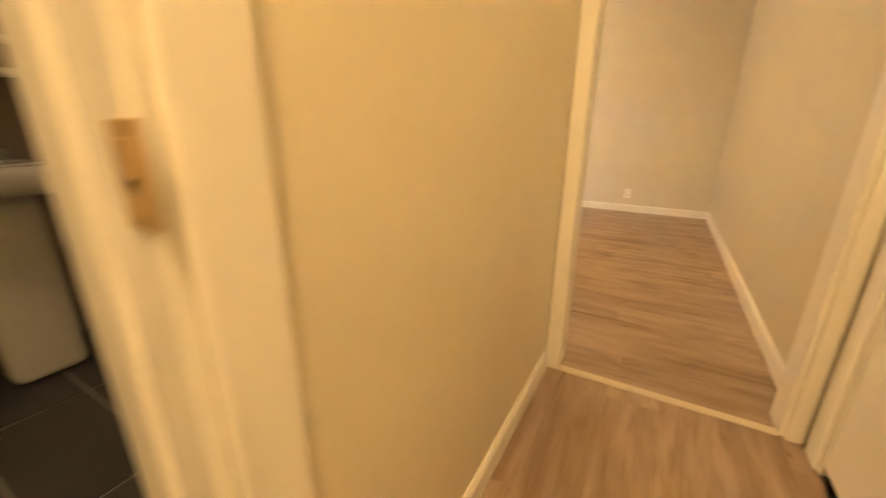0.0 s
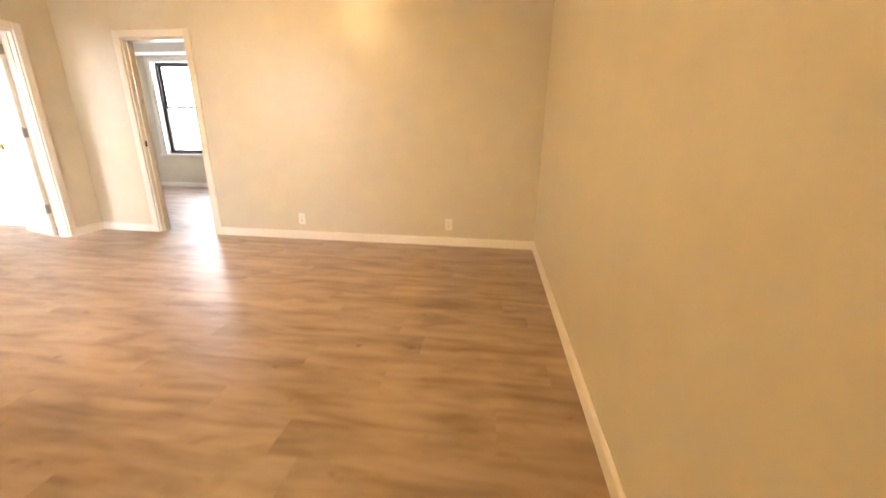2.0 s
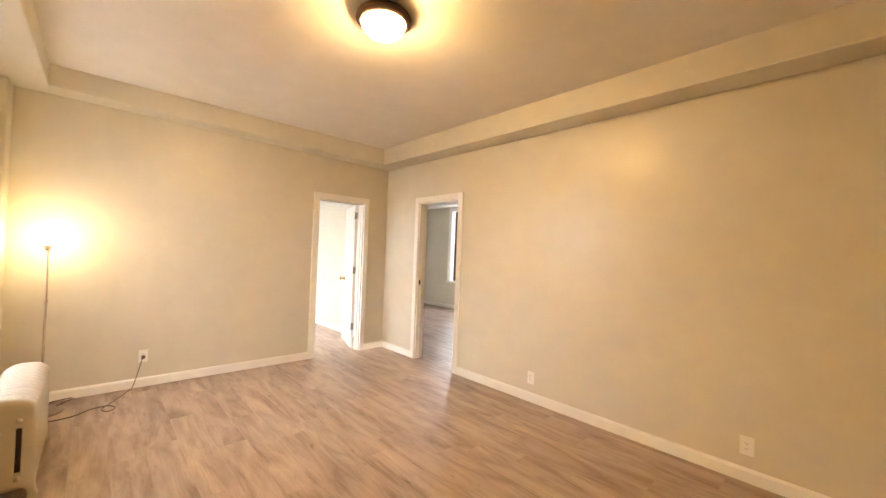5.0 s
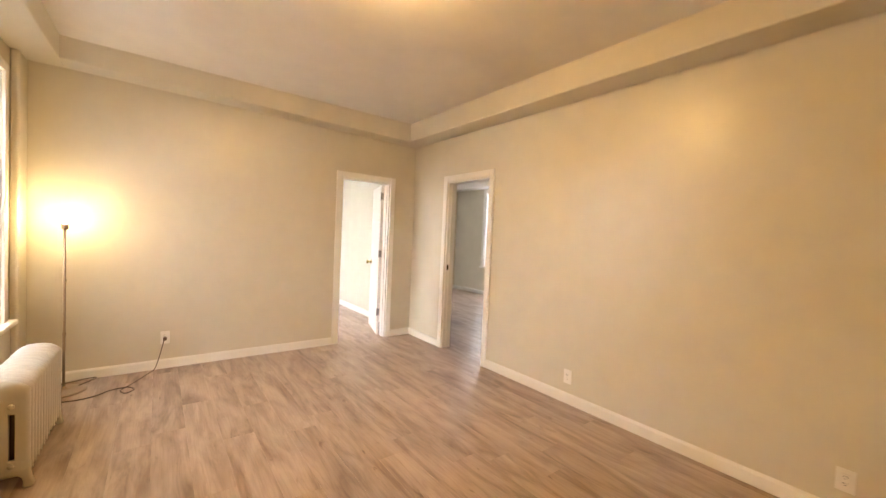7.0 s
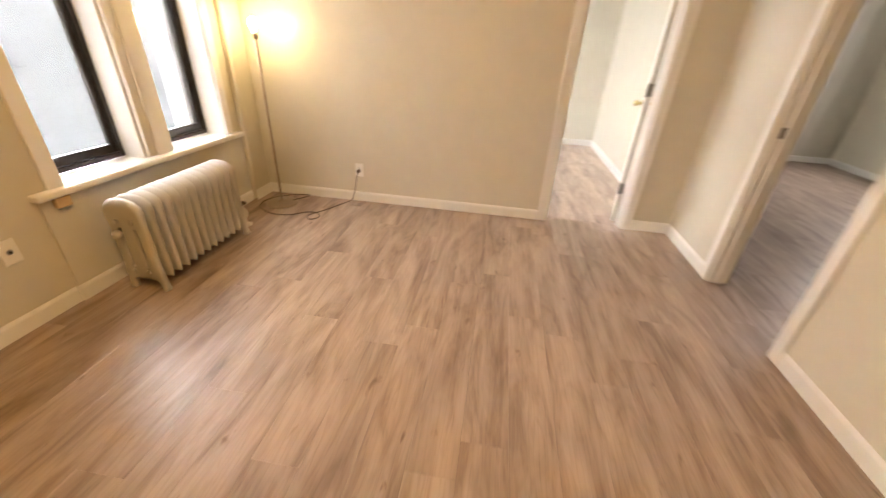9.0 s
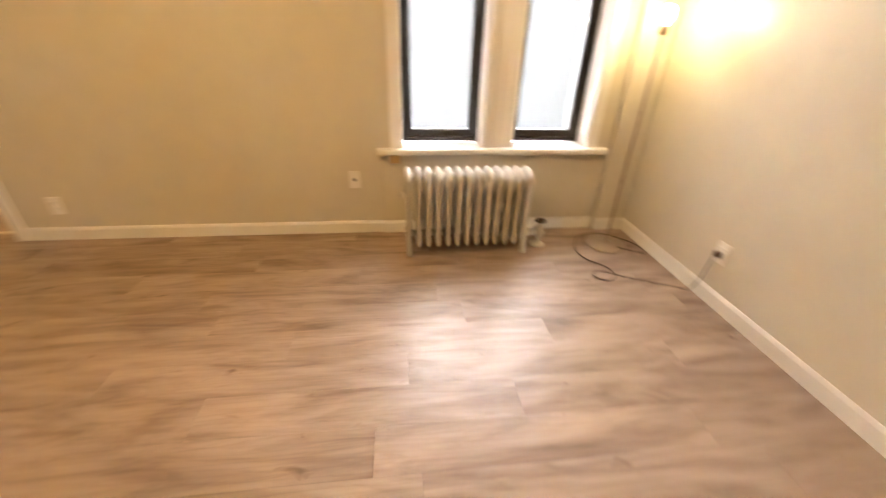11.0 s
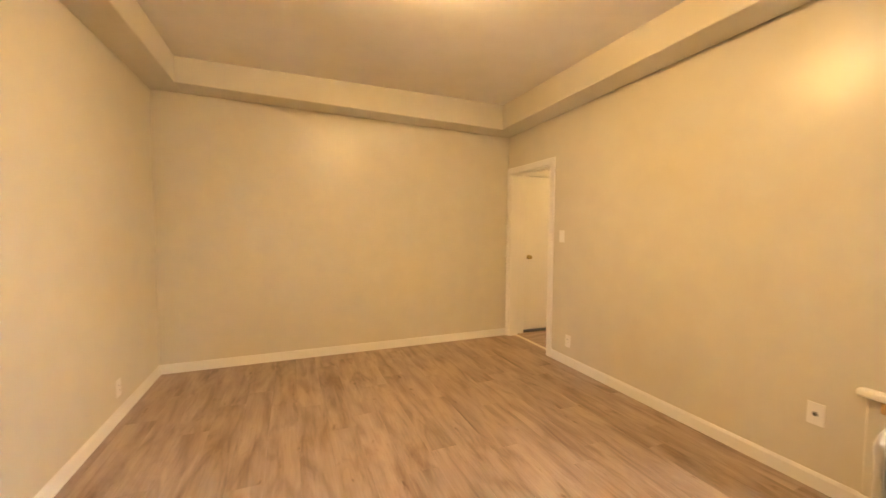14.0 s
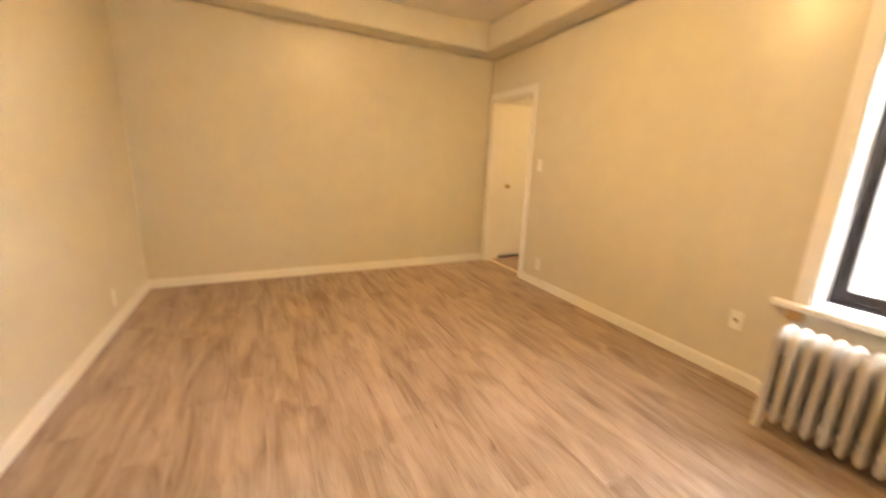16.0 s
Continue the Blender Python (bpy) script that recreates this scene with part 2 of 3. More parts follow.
def add_tube(bm, pts, r, n=8):
    """A round tube along a list of points."""
    rings, pts = [], [Vector(p) for p in pts]
    side = None
    for k, p in enumerate(pts):
        d = (pts[min(k + 1, len(pts) - 1)] - pts[max(k - 1, 0)]).normalized()
        if side is None:
            side = d.orthogonal().normalized()
        side = (side - d * side.dot(d)).normalized()
        up = d.cross(side)
        rings.append([bm.verts.new(p + r * (side * math.cos(2 * math.pi * j / n) + up * math.sin(2 * math.pi * j / n))) for j in range(n)])
    for a, b in zip(rings, rings[1:]):
        for j in range(n):
            bm.faces.new((a[j], a[(j + 1) % n], b[(j + 1) % n], b[j]))
    bm.faces.new(rings[0][::-1])
    bm.faces.new(rings[-1])
    return bm


def spline(ctrl, steps=8):
    """Catmull-Rom through control points."""
    c = [Vector(p) for p in ctrl]
    c = [2 * c[0] - c[1]] + c + [2 * c[-1] - c[-2]]
    out = []
    for i in range(1, len(c) - 2):
        for s in range(steps):
            t = s / steps
            a, b, d, e = c[i - 1], c[i], c[i + 1], c[i + 2]
            out.append(0.5 * ((2 * b) + (d - a) * t + (2 * a - 5 * b + 4 * d - e) * t * t + (3 * b - a - 3 * d + e) * t ** 3))
    return out + [c[-2]]


def wall(name, axis, at0, at1, u0, u1, z0, z1, holes, mat, label):
    """A wall with thickness from at0 to at1 along axis ('x' or 'y'), running u0..u1, with openings (u0, z0, u1, z1) through it."""
    z0 -= 0.14
    us = sorted({u0, u1, *[h[0] for h in holes], *[h[2] for h in holes]})
    zs = sorted({z0, z1, *[h[1] for h in holes], *[h[3] for h in holes]})
    us, zs = [u for u in us if u0 <= u <= u1], [z for z in zs if z0 <= z <= z1]
    bm, cache = bmesh.new(), {}

    def vert(u, z, s):
        if (u, z, s) not in cache:
            a = (at0, at1)[s]
            cache[u, z, s] = bm.verts.new((a, u, z) if axis == "x" else (u, a, z))
        return cache[u, z, s]

    def solid(i, k):
        if not (0 <= i < len(us) - 1 and 0 <= k < len(zs) - 1):
            return False
        cu, cz = (us[i] + us[i + 1]) / 2, (zs[k] + zs[k + 1]) / 2
        return not any(h[0] < cu < h[2] and h[1] < cz < h[3] for h in holes)
    for i in range(len(us) - 1):
        for k in range(len(zs) - 1):
            if not solid(i, k):
                continue
            a, b, c, d = us[i], us[i + 1], zs[k], zs[k + 1]
            for s in (0, 1):
                bm.faces.new([vert(*p, s) for p in ((a, c), (b, c), (b, d), (a, d))])
            for (di, dk), (p, q) in (((-1, 0), ((a, c), (a, d))), ((1, 0), ((b, c), (b, d))), ((0, -1), ((a, c), (b, c))), ((0, 1), ((a, d), (b, d)))):
                if not solid(i + di, k + dk):
                    bm.faces.new([vert(*p, 0), vert(*q, 0), vert(*q, 1), vert(*p, 1)])
    return tagged(obj(name, bm, mat), label, "wall", "", "structure")


def slab(name, x0, y0, z0, x1, y1, z1, mat, label, category, bevel=0.0, seg=1):
    return tagged(obj(name, box(x0, y0, z0, x1, y1, z1, bevel, seg), mat), label, category, "", "structure")


def baseboard(p, q, inward, label="white painted baseboard along the wall foot", h=0.088, t=0.013):
    """A moulded board from p to q at the foot of a wall; inward points into the room."""
    p, q, w = Vector((*p, 0)), Vector((*q, 0)), Vector((*inward, 0))
    prof = [(0, 0.0), (t, 0.0), (t, h - 0.018), (t * 0.75, h - 0.010), (t * 0.45, h - 0.003), (t * 0.3, h), (0, h)]
    bm = bmesh.new()
    rings = [[bm.verts.new(e + w * a + Vector((0, 0, b))) for a, b in prof] for e in (p, q)]
    for k in range(len(prof)):
        j = (k + 1) % len(prof)
        bm.faces.new((rings[0][k], rings[0][j], rings[1][j], rings[1][k]))
    bm.faces.new(rings[0])
    bm.faces.new(rings[1][::-1])
    return tagged(obj("baseboard", bm, M_TRIM), label, "baseboard", "baseboards", "structure")


# ---- shell of the living room ----
WIN1, WIN2 = (-3.879, -3.363), (-4.610, -4.104)     # sash widths
WZ0, WZ1 = 0.610, 2.362
EO = (-0.830, -0.055)        # entry opening
AO = (2.621, 3.273)          # west door opening
BO = (-4.262, -3.544)        # north door opening
DH = 2.015

wall("wall_south", "y", -T, 0.0, HX - 0.1, 0.0, 0, H, [(EO[0], -1, EO[1], DH)], M_WALL, "greige satin painted wall with the cased doorway to the hall")
wall("wall_south_windows", "y", -TS, 0.0, W, HX - 0.1, 0, H, [(-4.670, 0.58, -3.303, 2.405)], M_WALL, "greige satin painted outer wall round the paired windows")
wall("wall_outer", "y", -0.44, -TS, W - 0.5, HX - 2.2, -3.2, 6.0, [(-4.625, 0.565, -3.348, 2.405)], M_FACADE, "pale masonry outer face round the windows")
wall("wall_east", "x", 0.0, T, -2.72, D + T, 0, H, [(-0.955, 0.0, -0.242, 2.04)], M_WALL, "plain greige satin painted wall with soft lamp reflections")
wall("wall_north", "y", D, D + T, W - T, 0.0, 0, H, [(BO[0], -1, BO[1], DH)], M_WALL, "greige satin painted wall with the doorway to a bedroom")
wall("wall_west", "x", W - T, W, -TS, D, 0, H, [(AO[0], -1, AO[1], DH)], M_WALL, "greige satin painted wall behind the floor lamp")
slab("ceiling", W, 0, H, 0, D, H + 0.12, M_CEIL, "off-white painted plaster ceiling", "ceiling")
HN, HE_S, HW_S = 2.543, 2.476, 2.585     # the beams sag: north-east, south-east and south-west corners
BN, BE, BS, BWD = 0.247, 0.274, 0.255, 0.243     # beam widths


def beam(name, x0, y0, x1, y1, z00, z10, z01, z11, free, label):
    """A dropped beam with its underside given at its four corners (x0y0, x1y0, x0y1, x1y1); free: the axis and place of its open lower edge."""
    bm = box(x0, y0, H - 0.25, x1, y1, H + 0.01, 0.0)
    bm.verts.ensure_lookup_table()
    for v in bm.verts:
        if v.co.z < H - 0.1:
            a, b = v.co.x > (x0 + x1) / 2, v.co.y > (y0 + y1) / 2
            v.co.z = ((z00, z10), (z01, z11))[b][a]
    bmesh.ops.bevel(bm, geom=[e for e in bm.edges if all(v.co.z < H - 0.1 and abs(v.co[free[0]] - free[1]) < 1e-4 for v in e.verts)], offset=0.010, segments=3, profile=0.5, affect="EDGES")
    return tagged(obj(name, bm, M_WALL), label, "beam", "", "structure")


BEAM = "painted dropped plaster beam along the ceiling"
beam("ceiling_beam_north", W, D - BN, 0, D + 0.01, HB, HN, HB, HN, (1, D - BN), BEAM)
beam("ceiling_beam_east", -BE, BS, 0.01, D - BN, HE_S, HE_S, HN, HN, (0, -BE), BEAM)
beam("ceiling_beam_west", W - 0.01, BS, W + BWD, D - BN, HW_S, HW_S, HB, HB, (0, W + BWD), BEAM)
beam("ceiling_beam_south", W, -0.01, 0, BS, HW_S, HE_S, HW_S, HE_S, (1, BS), "painted dropped plaster beam above the windows")
slab("pipe_chase", W, 0.0, 0, -4.782, 0.05, HW_S, M_WALL, "painted rounded pipe chase in the window corner", "pipe chase", 0.018, 3)
slab("wall_panel", -4.780, 0.0, 0, -3.222, 0.012, 0.568, M_WALL, "plaster panel standing slightly proud below the window sill", "wall panel", 0.004, 2)

CO = 0.07                    # casing width
baseboard((-0.001, 0.02), (-0.001, D), (-1, 0))
baseboard((0, D), (BO[1] + CO, D), (0, -1))
baseboard((BO[0] - CO, D), (W, D), (0, -1))
baseboard((W, D), (W, AO[1] + CO), (1, 0))
baseboard((W, AO[0] - CO), (W, 0.05), (1, 0))
baseboard((W, 0.05), (-4.782, 0.05), (0, 1))
baseboard((-4.770, 0.012), (-3.212, 0.012), (0, 1))
baseboard((-3.212, 0.0), (EO[0] - CO, 0.0), (0, 1))

# ---- hall, bathroom, bedrooms: shells ----
wall("wall_hall_west", "x", HX - 0.19, HX, -2.72, -T, 0, H, [(-2.28, -1, -1.445, 2.04)], M_HALL, "cream satin painted hall wall with the bathroom doorway")
wall("wall_hall_south", "y", -2.84, -2.72, HX - 0.19, T, 0, H, [], M_HALL, "plain cream painted wall closing the hall")
slab("ceiling_hall", HX - 0.19, -2.72, 2.6, 0, -T, 2.72, M_CEIL, "off-white painted hall ceiling", "ceiling")
baseboard((HX, -1.37), (HX, -T - 0.02), (1, 0))
baseboard((-0.001, -2.72), (-0.001, -1.03), (-1, 0))
wall("wall_bath_west", "x", -3.12, -3.0, -2.72, -TS, 0, 2.6, [], M_BATH, "taupe painted bathroom wall behind the washbasin")
wall("wall_bath_north", "y", -0.55, -TS - 0.002, -3.0, HX - 0.19, 0, 2.6, [], M_BATH, "taupe painted bathroom wall")
wall("wall_bath_south", "y", -2.84, -2.72, -3.12, HX - 0.192, 0, 2.6, [], M_BATH, "taupe painted bathroom wall")
wall("wall_bath_east", "x", HX - 0.196, HX - 0.192, -2.72, -0.42, 0, 2.6, [(-2.28, -1, -1.445, 2.04)], M_BATH, "taupe painted bathroom side of the hall wall")
slab("ceiling_bath", -3.12, -2.72, 2.6, HX - 0.196, -0.3, 2.72, M_CEIL, "off-white painted bathroom ceiling", "ceiling")

wall("wall_bedroom_west", "x", RX0 - T, RX0, RY0 - T, RY1, 0, H, [], M_WALL, "pale painted wall of the sunlit bedroom")
wall("wall_bedroom_north", "y", RY1, D + T, RX0, W - T, 0, H, [], M_WALL, "pale painted wall of the sunlit bedroom")
wall("wall_bedroom_south", "y", RY0 - T, RY0, RX0, W - T, 0, H, [(-7.7, 0.62, -5.9, 2.4)], M_WALL, "pale painted outer wall of the sunlit bedroom")
slab("ceiling_bedroom_west", RX0, RY0, H, W - T, RY1, H + 0.12, M_CEIL, "white painted bedroom ceiling", "ceiling")
baseboard((RX0, RY1), (W - T, RY1), (0, -1))
baseboard((RX0, RY0), (RX0, RY1), (1, 0))

BW = (-7.30, -6.30)          # bedroom window opening
wall("wall_bedroom_end", "y", BY1, BY1 + 0.25, BX0 - T, BX1 + 0.25, 0, H, [(BW[0], 0.64, BW[1], 2.47)], M_WALL, "pale grey painted bedroom wall with a sash window")
wall("wall_bedroom_left", "x", BX0 - T, BX0, D + T, BY1, 0, H, [], M_WALL, "pale grey painted bedroom wall")
wall("wall_bedroom_right", "x", BX1, BX1 + 0.25, D + T, BY1, 0, H, [], M_WALL, "pale grey painted bedroom wall")
slab("ceiling_bedroom_north", BX0, D + T, H, BX1, BY1, H + 0.12, M_CEIL, "white painted bedroom ceiling", "ceiling")
slab("ceiling_beam_bedroom", BX0, BY1 - 0.3, HB, BX1, BY1, H, M_CEIL, "white painted dropped beam over the bedroom window", "beam", 0.014, 3)
slab("ceiling_beam_bedroom_side", BX0, D + T, HB, BX0 + 0.3, BY1 - 0.3, H, M_CEIL, "white painted dropped beam in the bedroom", "beam", 0.014, 3)
baseboard((BX1, BY1), (BX0, BY1), (0, -1))
baseboard((BX0, BY1), (BX0, D + T), (1, 0))


# ---- doors ----
def casing_set(parent, axis, face, out, u0, u1, top, w=CO, t=0.018, sides=(True, True)):
    """Flat moulded casing round an opening on one face of a wall; out = +1 or -1."""
    def board(a0, z0, a1, z1):
        f0, f1 = sorted((face, face + out * t))
        bm = box(f0, a0, z0, f1, a1, z1, 0.003) if axis == "x" else box(a0, f0, z0, a1, f1, z1, 0.003)
        part("casing", bm, M_TRIM, parent)
    if sides[0]:
        board(u0 - w, 0, u0, top + w)
    if sides[1]:
        board(u1, 0, u1 + w, top + w)
    board(u0, top, u1, top + w)


def jamb_set(parent, axis, a0, a1, u0, u1, top, t=0.016, stops=True):
    """Lining boards inside an opening through a wall from a0 to a1, with a door stop."""
    def board(x0, z0, x1, z1, b0=a0, b1=a1, name="jamb"):
        bm = box(b0, x0, z0, b1, x1, z1, 0.002) if axis == "x" else box(x0, b0, z0, x1, b1, z1, 0.002)
        part(name, bm, M_TRIM, parent)
    board(u0, 0, u0 + t, top)
    board(u1 - t, 0, u1, top)
    board(u0 + t, top - t, u1 - t, top)
    mid = (a0 + a1) / 2
    if not stops:
        return
    board(u0 + t, 0, u0 + t + 0.011, top - t, mid - 0.018, mid + 0.018, "door_stop")
    board(u1 - t - 0.011, 0, u1 - t, top - t, mid - 0.018, mid + 0.018, "door_stop")


def doorway(name, label):
    return tagged(new(name), label, "door", "doors", "structure")


def knob_mesh(m):
    bm = lathe([(0, 0), (0.031, 0), (0.033, 0.003), (0.028, 0.008), (0.014, 0.011), (0.011, 0.016), (0.011, 0.030),
                (0.016, 0.036), (0.025, 0.043), (0.0285, 0.053), (0.027, 0.062), (0.020, 0.069), (0.009, 0.0715), (0, 0.072)], m, 28)
    return bm


door_1 = doorway("door_1", "white cased doorway with no leaf, from hall to living room")
casing_set(door_1, "y", 0.0, 1, EO[0], EO[1], DH, sides=(True, False))
part("casing", box(EO[1], 0.0, 0, -0.002, 0.018, DH + CO, 0.003), M_TRIM, door_1)
jamb_set(door_1, "y", -T, 0.0, EO[0], EO[1], DH, stops=False)
part("casing", box(HX + 0.004, -T - 0.010, 0, EO[0] + 0.016, -T, DH + CO, 0.004, 2), M_TRIM, door_1)
part("casing", box(EO[1], -T - 0.018, 0, -0.012, -T, DH + CO, 0.003), M_TRIM, door_1)
part("casing", box(EO[0], -T - 0.018, DH, EO[1], -T, DH + CO, 0.003), M_TRIM, door_1)
strip = tagged(obj("threshold_strip", box(EO[0] + 0.017, -0.128, -0.002, EO[1] - 0.017, -0.092, 0.007, 0.003, 2), M_STRIP),
               "pale worn threshold strip on the floor of the doorway", "threshold", "", "structure")

door_2 = doorway("door_2", "white cased doorway with its white door open into a bright bedroom")
casing_set(door_2, "x", W, 1, AO[0], AO[1], DH)
jamb_set(door_2, "x", W - T, W, AO[0], AO[1], DH)
leaf = tagged(new("door_leaf"), "white flush door standing open on steel hinges", "door")
leaf.matrix_world = pose(W - T + 0.002, AO[1] - 0.024, 0, 0, 0, 163)
part("panel", box(0.004, 0.0, 0.012, 0.630, 0.036, 1.994, 0.002), M_DOOR, leaf)
for z in (0.31, 1.09, 1.85):
    hg = bmesh.new()
    add_box(hg, 0.001, 0.003, z - 0.045, 0.0045, 0.033, z + 0.045)
    add_lathe(hg, [(0, -0.05), (0.006, -0.05), (0.006, 0.05), (0.004, 0.054), (0, 0.054)], Matrix.Translation((-0.004, 0.038, z)), 10)
    part("hinge", hg, M_STEEL, leaf, "grey steel butt hinge")
for y, turn in ((0.036, -90), (0.0, 90)):
    part("knob", knob_mesh(pose(0.57, y, 0.94, turn, 0, 0)), M_BRASS, leaf, "small brass door knob", True)

door_3 = doorway("door_3", "white cased doorway to a grey bedroom")
casing_set(door_3, "y", D, -1, BO[0], BO[1], DH)
jamb_set(door_3, "y", D, D + T, BO[0], BO[1], DH)
sp = box(BO[0] + 0.015, D + 0.018, 0.955, BO[0] + 0.0185, D + 0.045, 1.015)
add_box(sp, BO[0] + 0.0185, D + 0.026, 0.972, BO[0] + 0.0215, D + 0.038, 0.998, 0.001)
part("strike_plate", sp, M_BRONZE, door_3, "dark metal strike plate")

door_4 = doorway("door_4", "closed white closet door with a brass knob in the hall")
jamb_set(door_4, "x", 0.0, T, -0.955, -0.242, 2.04)
part("casing", box(-0.012, -0.242, 0, 0.0, -0.160, 2.11, 0.003), M_TRIM, door_4)
part("casing", box(-0.012, -1.025, 0, 0.0, -0.955, 2.11, 0.003), M_TRIM, door_4)
part("casing", box(-0.012, -0.955, 2.04, 0.0, -0.242, 2.11, 0.003), M_TRIM, door_4)
cl = part("panel", box(0.004, -0.936, 0.034, 0.040, -0.261, 2.014, 0.002), M_DOOR, door_4, "flat white closet door panel")
part("knob", knob_mesh(pose(0.004, -0.318, 0.985, 0, -90, 0) @ Matrix.Scale(0.88, 4)), M_BRASS, cl, "polished brass door knob", True)
slab("closet_back", T, -1.05, 0, T + 0.02, -0.15, 2.2, M_SUB, "dark back of the closet", "wall")

door_5 = doorway("door_5", "white painted bathroom doorway with a worn brass strike plate")
jamb_set(door_5, "x", HX - 0.196, HX, -2.28, -1.445, 2.04)
casing_set(door_5, "x", HX, 1, -2.28, -1.445, 2.04, w=0.075)
sp = box(HX - 0.028, -1.4645, 0.925, HX + 0.016, -1.461, 1.002, 0.001)
add_box(sp, HX - 0.016, -1.4675, 0.962, HX + 0.004, -1.464, 0.990, 0.001)
add_box(sp, HX - 0.014, -1.4665, 0.934, HX + 0.002, -1.464, 0.948, 0.001)
part("strike_plate", sp, M_WORN, door_5, "worn brass strike plate with paint splashes")


# ---- windows ----
def sash_window(parent, x0, x1, z0, z1, y, out=-1, meet=1.52, screen=False):
    """A black double-hung window: outer frame, two sashes with panes and a meeting rail; its room face at y."""
    d = out

    def bar(name, a0, b0, a1, b1, y0, y1, bev=0.003, par=parent):
        lo, hi = sorted((y + d * y0, y + d * y1))
        return part(name, box(a0, lo, b0, a1, hi, b1, bev), M_BLACK, par)
    f = 0.030
    for a in ((x0, z0, x0 + f, z1), (x1 - f, z0, x1, z1), (x0 + f, z0, x1 - f, z0 + f), (x0 + f, z1 - f, x1 - f, z1)):
        bar("window_frame", *a, 0.0, 0.085)
    for name, b0, b1, dy in (("lower_sash", z0 + f, meet + 0.018, 0.012), ("upper_sash", meet - 0.018, z1 - f, 0.047)):
        s, xa, xb = 0.032, x0 + f + 0.001, x1 - f - 0.001
        bm = bmesh.new()
        lo, hi = sorted((y + d * dy, y + d * (dy + 0.030)))
        bot = 0.052 if name == "lower_sash" else 0.036
        for a in ((xa, b0, xa + s, b1), (xb - s, b0, xb, b1), (xa + s, b0, xb - s, b0 + bot), (xa + s, b1 - 0.036, xb - s, b1)):
            add_box(bm, a[0], lo, a[1], a[2], hi, a[3], 0.003)
        sash = part(name, bm, M_BLACK, parent)
        mid = (lo + hi) / 2
        pane = part("pane", box(xa + s - 0.004, mid - 0.003, b0 + bot - 0.004, xb - s + 0.004, mid + 0.003, b1 - 0.032), M_GLASS, sash, "clear window pane")
        pane.visible_shadow = False
    if screen:
        lo, hi = sorted((y + d * 0.078, y + d * 0.079))
        part("insect_screen", box(x0 + f, lo, z0 + f, x1 - f, hi, meet + 0.02), M_SCREEN, parent, "fine grey insect screen")
    lo, hi = sorted((y + d * 0.012, y + d * -0.016))
    xm = (x0 + x1) / 2
    lk = box(xm - 0.028, lo, meet + 0.018, xm + 0.028, hi, meet + 0.026, 0.002)
    add_lathe(lk, [(0, 0), (0.012, 0), (0.012, 0.012), (0, 0.014)], Matrix.Translation((xm, (lo + hi) / 2, meet + 0.024)), 12)
    part("sash_lock", lk, M_BRONZE, parent)


WY = -0.150
for nm, (a, b) in (("window_1", WIN1), ("window_2", WIN2)):
    win = tagged(new(nm), "black double-hung sash window in a white surround", "window", "living room windows", "structure")
    sash_window(win, a, b, WZ0, WZ1, WY, meet=1.515, screen=True)

surround = tagged(new("window_surround"), "white painted casing, mullion and reveals of the paired windows", "window trim", "", "structure")


def board(x0, y0, z0, x1, y1, z1, name="casing", bev=0.004):
    part(name, box(x0, y0, z0, x1, y1, z1, bev), M_TRIM, surround)


xa, xb, xc, xd = WIN1[1], WIN1[0], WIN2[1], WIN2[0]
SZ = 0.606                   # top of the sill
board(xa + 0.005, 0.0, SZ, xa + 0.081, 0.020, 2.427)
board(xa - 0.002, 0.0, SZ, xa + 0.005, 0.012, WZ1)
board(xd - 0.075, 0.0, SZ, xd - 0.005, 0.020, 2.427)
board(xd - 0.005, 0.0, WZ1, xa + 0.005, 0.020, 2.427)
board(xd - 0.005, 0.020, 2.409, xa + 0.063, 0.027, 2.427)
board(xa, WY - 0.09, 0.593, xa + 0.06, 0.0, 2.405, "reveal", 0.002)
board(xd - 0.06, WY - 0.09, 0.593, xd, 0.0, 2.405, "reveal", 0.002)
board(xd, WY - 0.09, WZ1, xa, 0.0, 2.405, "reveal", 0.002)
board(xc, WY - 0.09, 0.593, xb, -0.022, WZ1, "mullion", 0.003)
board(xc + 0.015, -0.022, SZ, xb - 0.015, 0.004, WZ1, "mullion", 0.006)
board(xc + 0.070, 0.004, SZ, xb - 0.070, 0.012, WZ1, "mullion", 0.004)
board(xd - 0.06, WY - 0.1, 0.563, xa + 0.06, 0.0, 0.591, "window_sill", 0.002)
sill = bmesh.new()
add_box(sill, -4.765, 0.0, 0.568, -3.195, 0.058, SZ, 0.012, 3)
add_box(sill, xd - 0.06, WY - 0.02, 0.591, xa + 0.06, 0.02, SZ - 0.003, 0.002)
part("window_sill", sill, M_TRIM, surround, "deep white painted window sill")
apron = box(-3.345, 0.012, 0.512, -3.275, 0.046, 0.568, 0.007, 2)
part("apron_bracket", apron, M_RAW, surround, "raw wood end of a cut apron moulding")

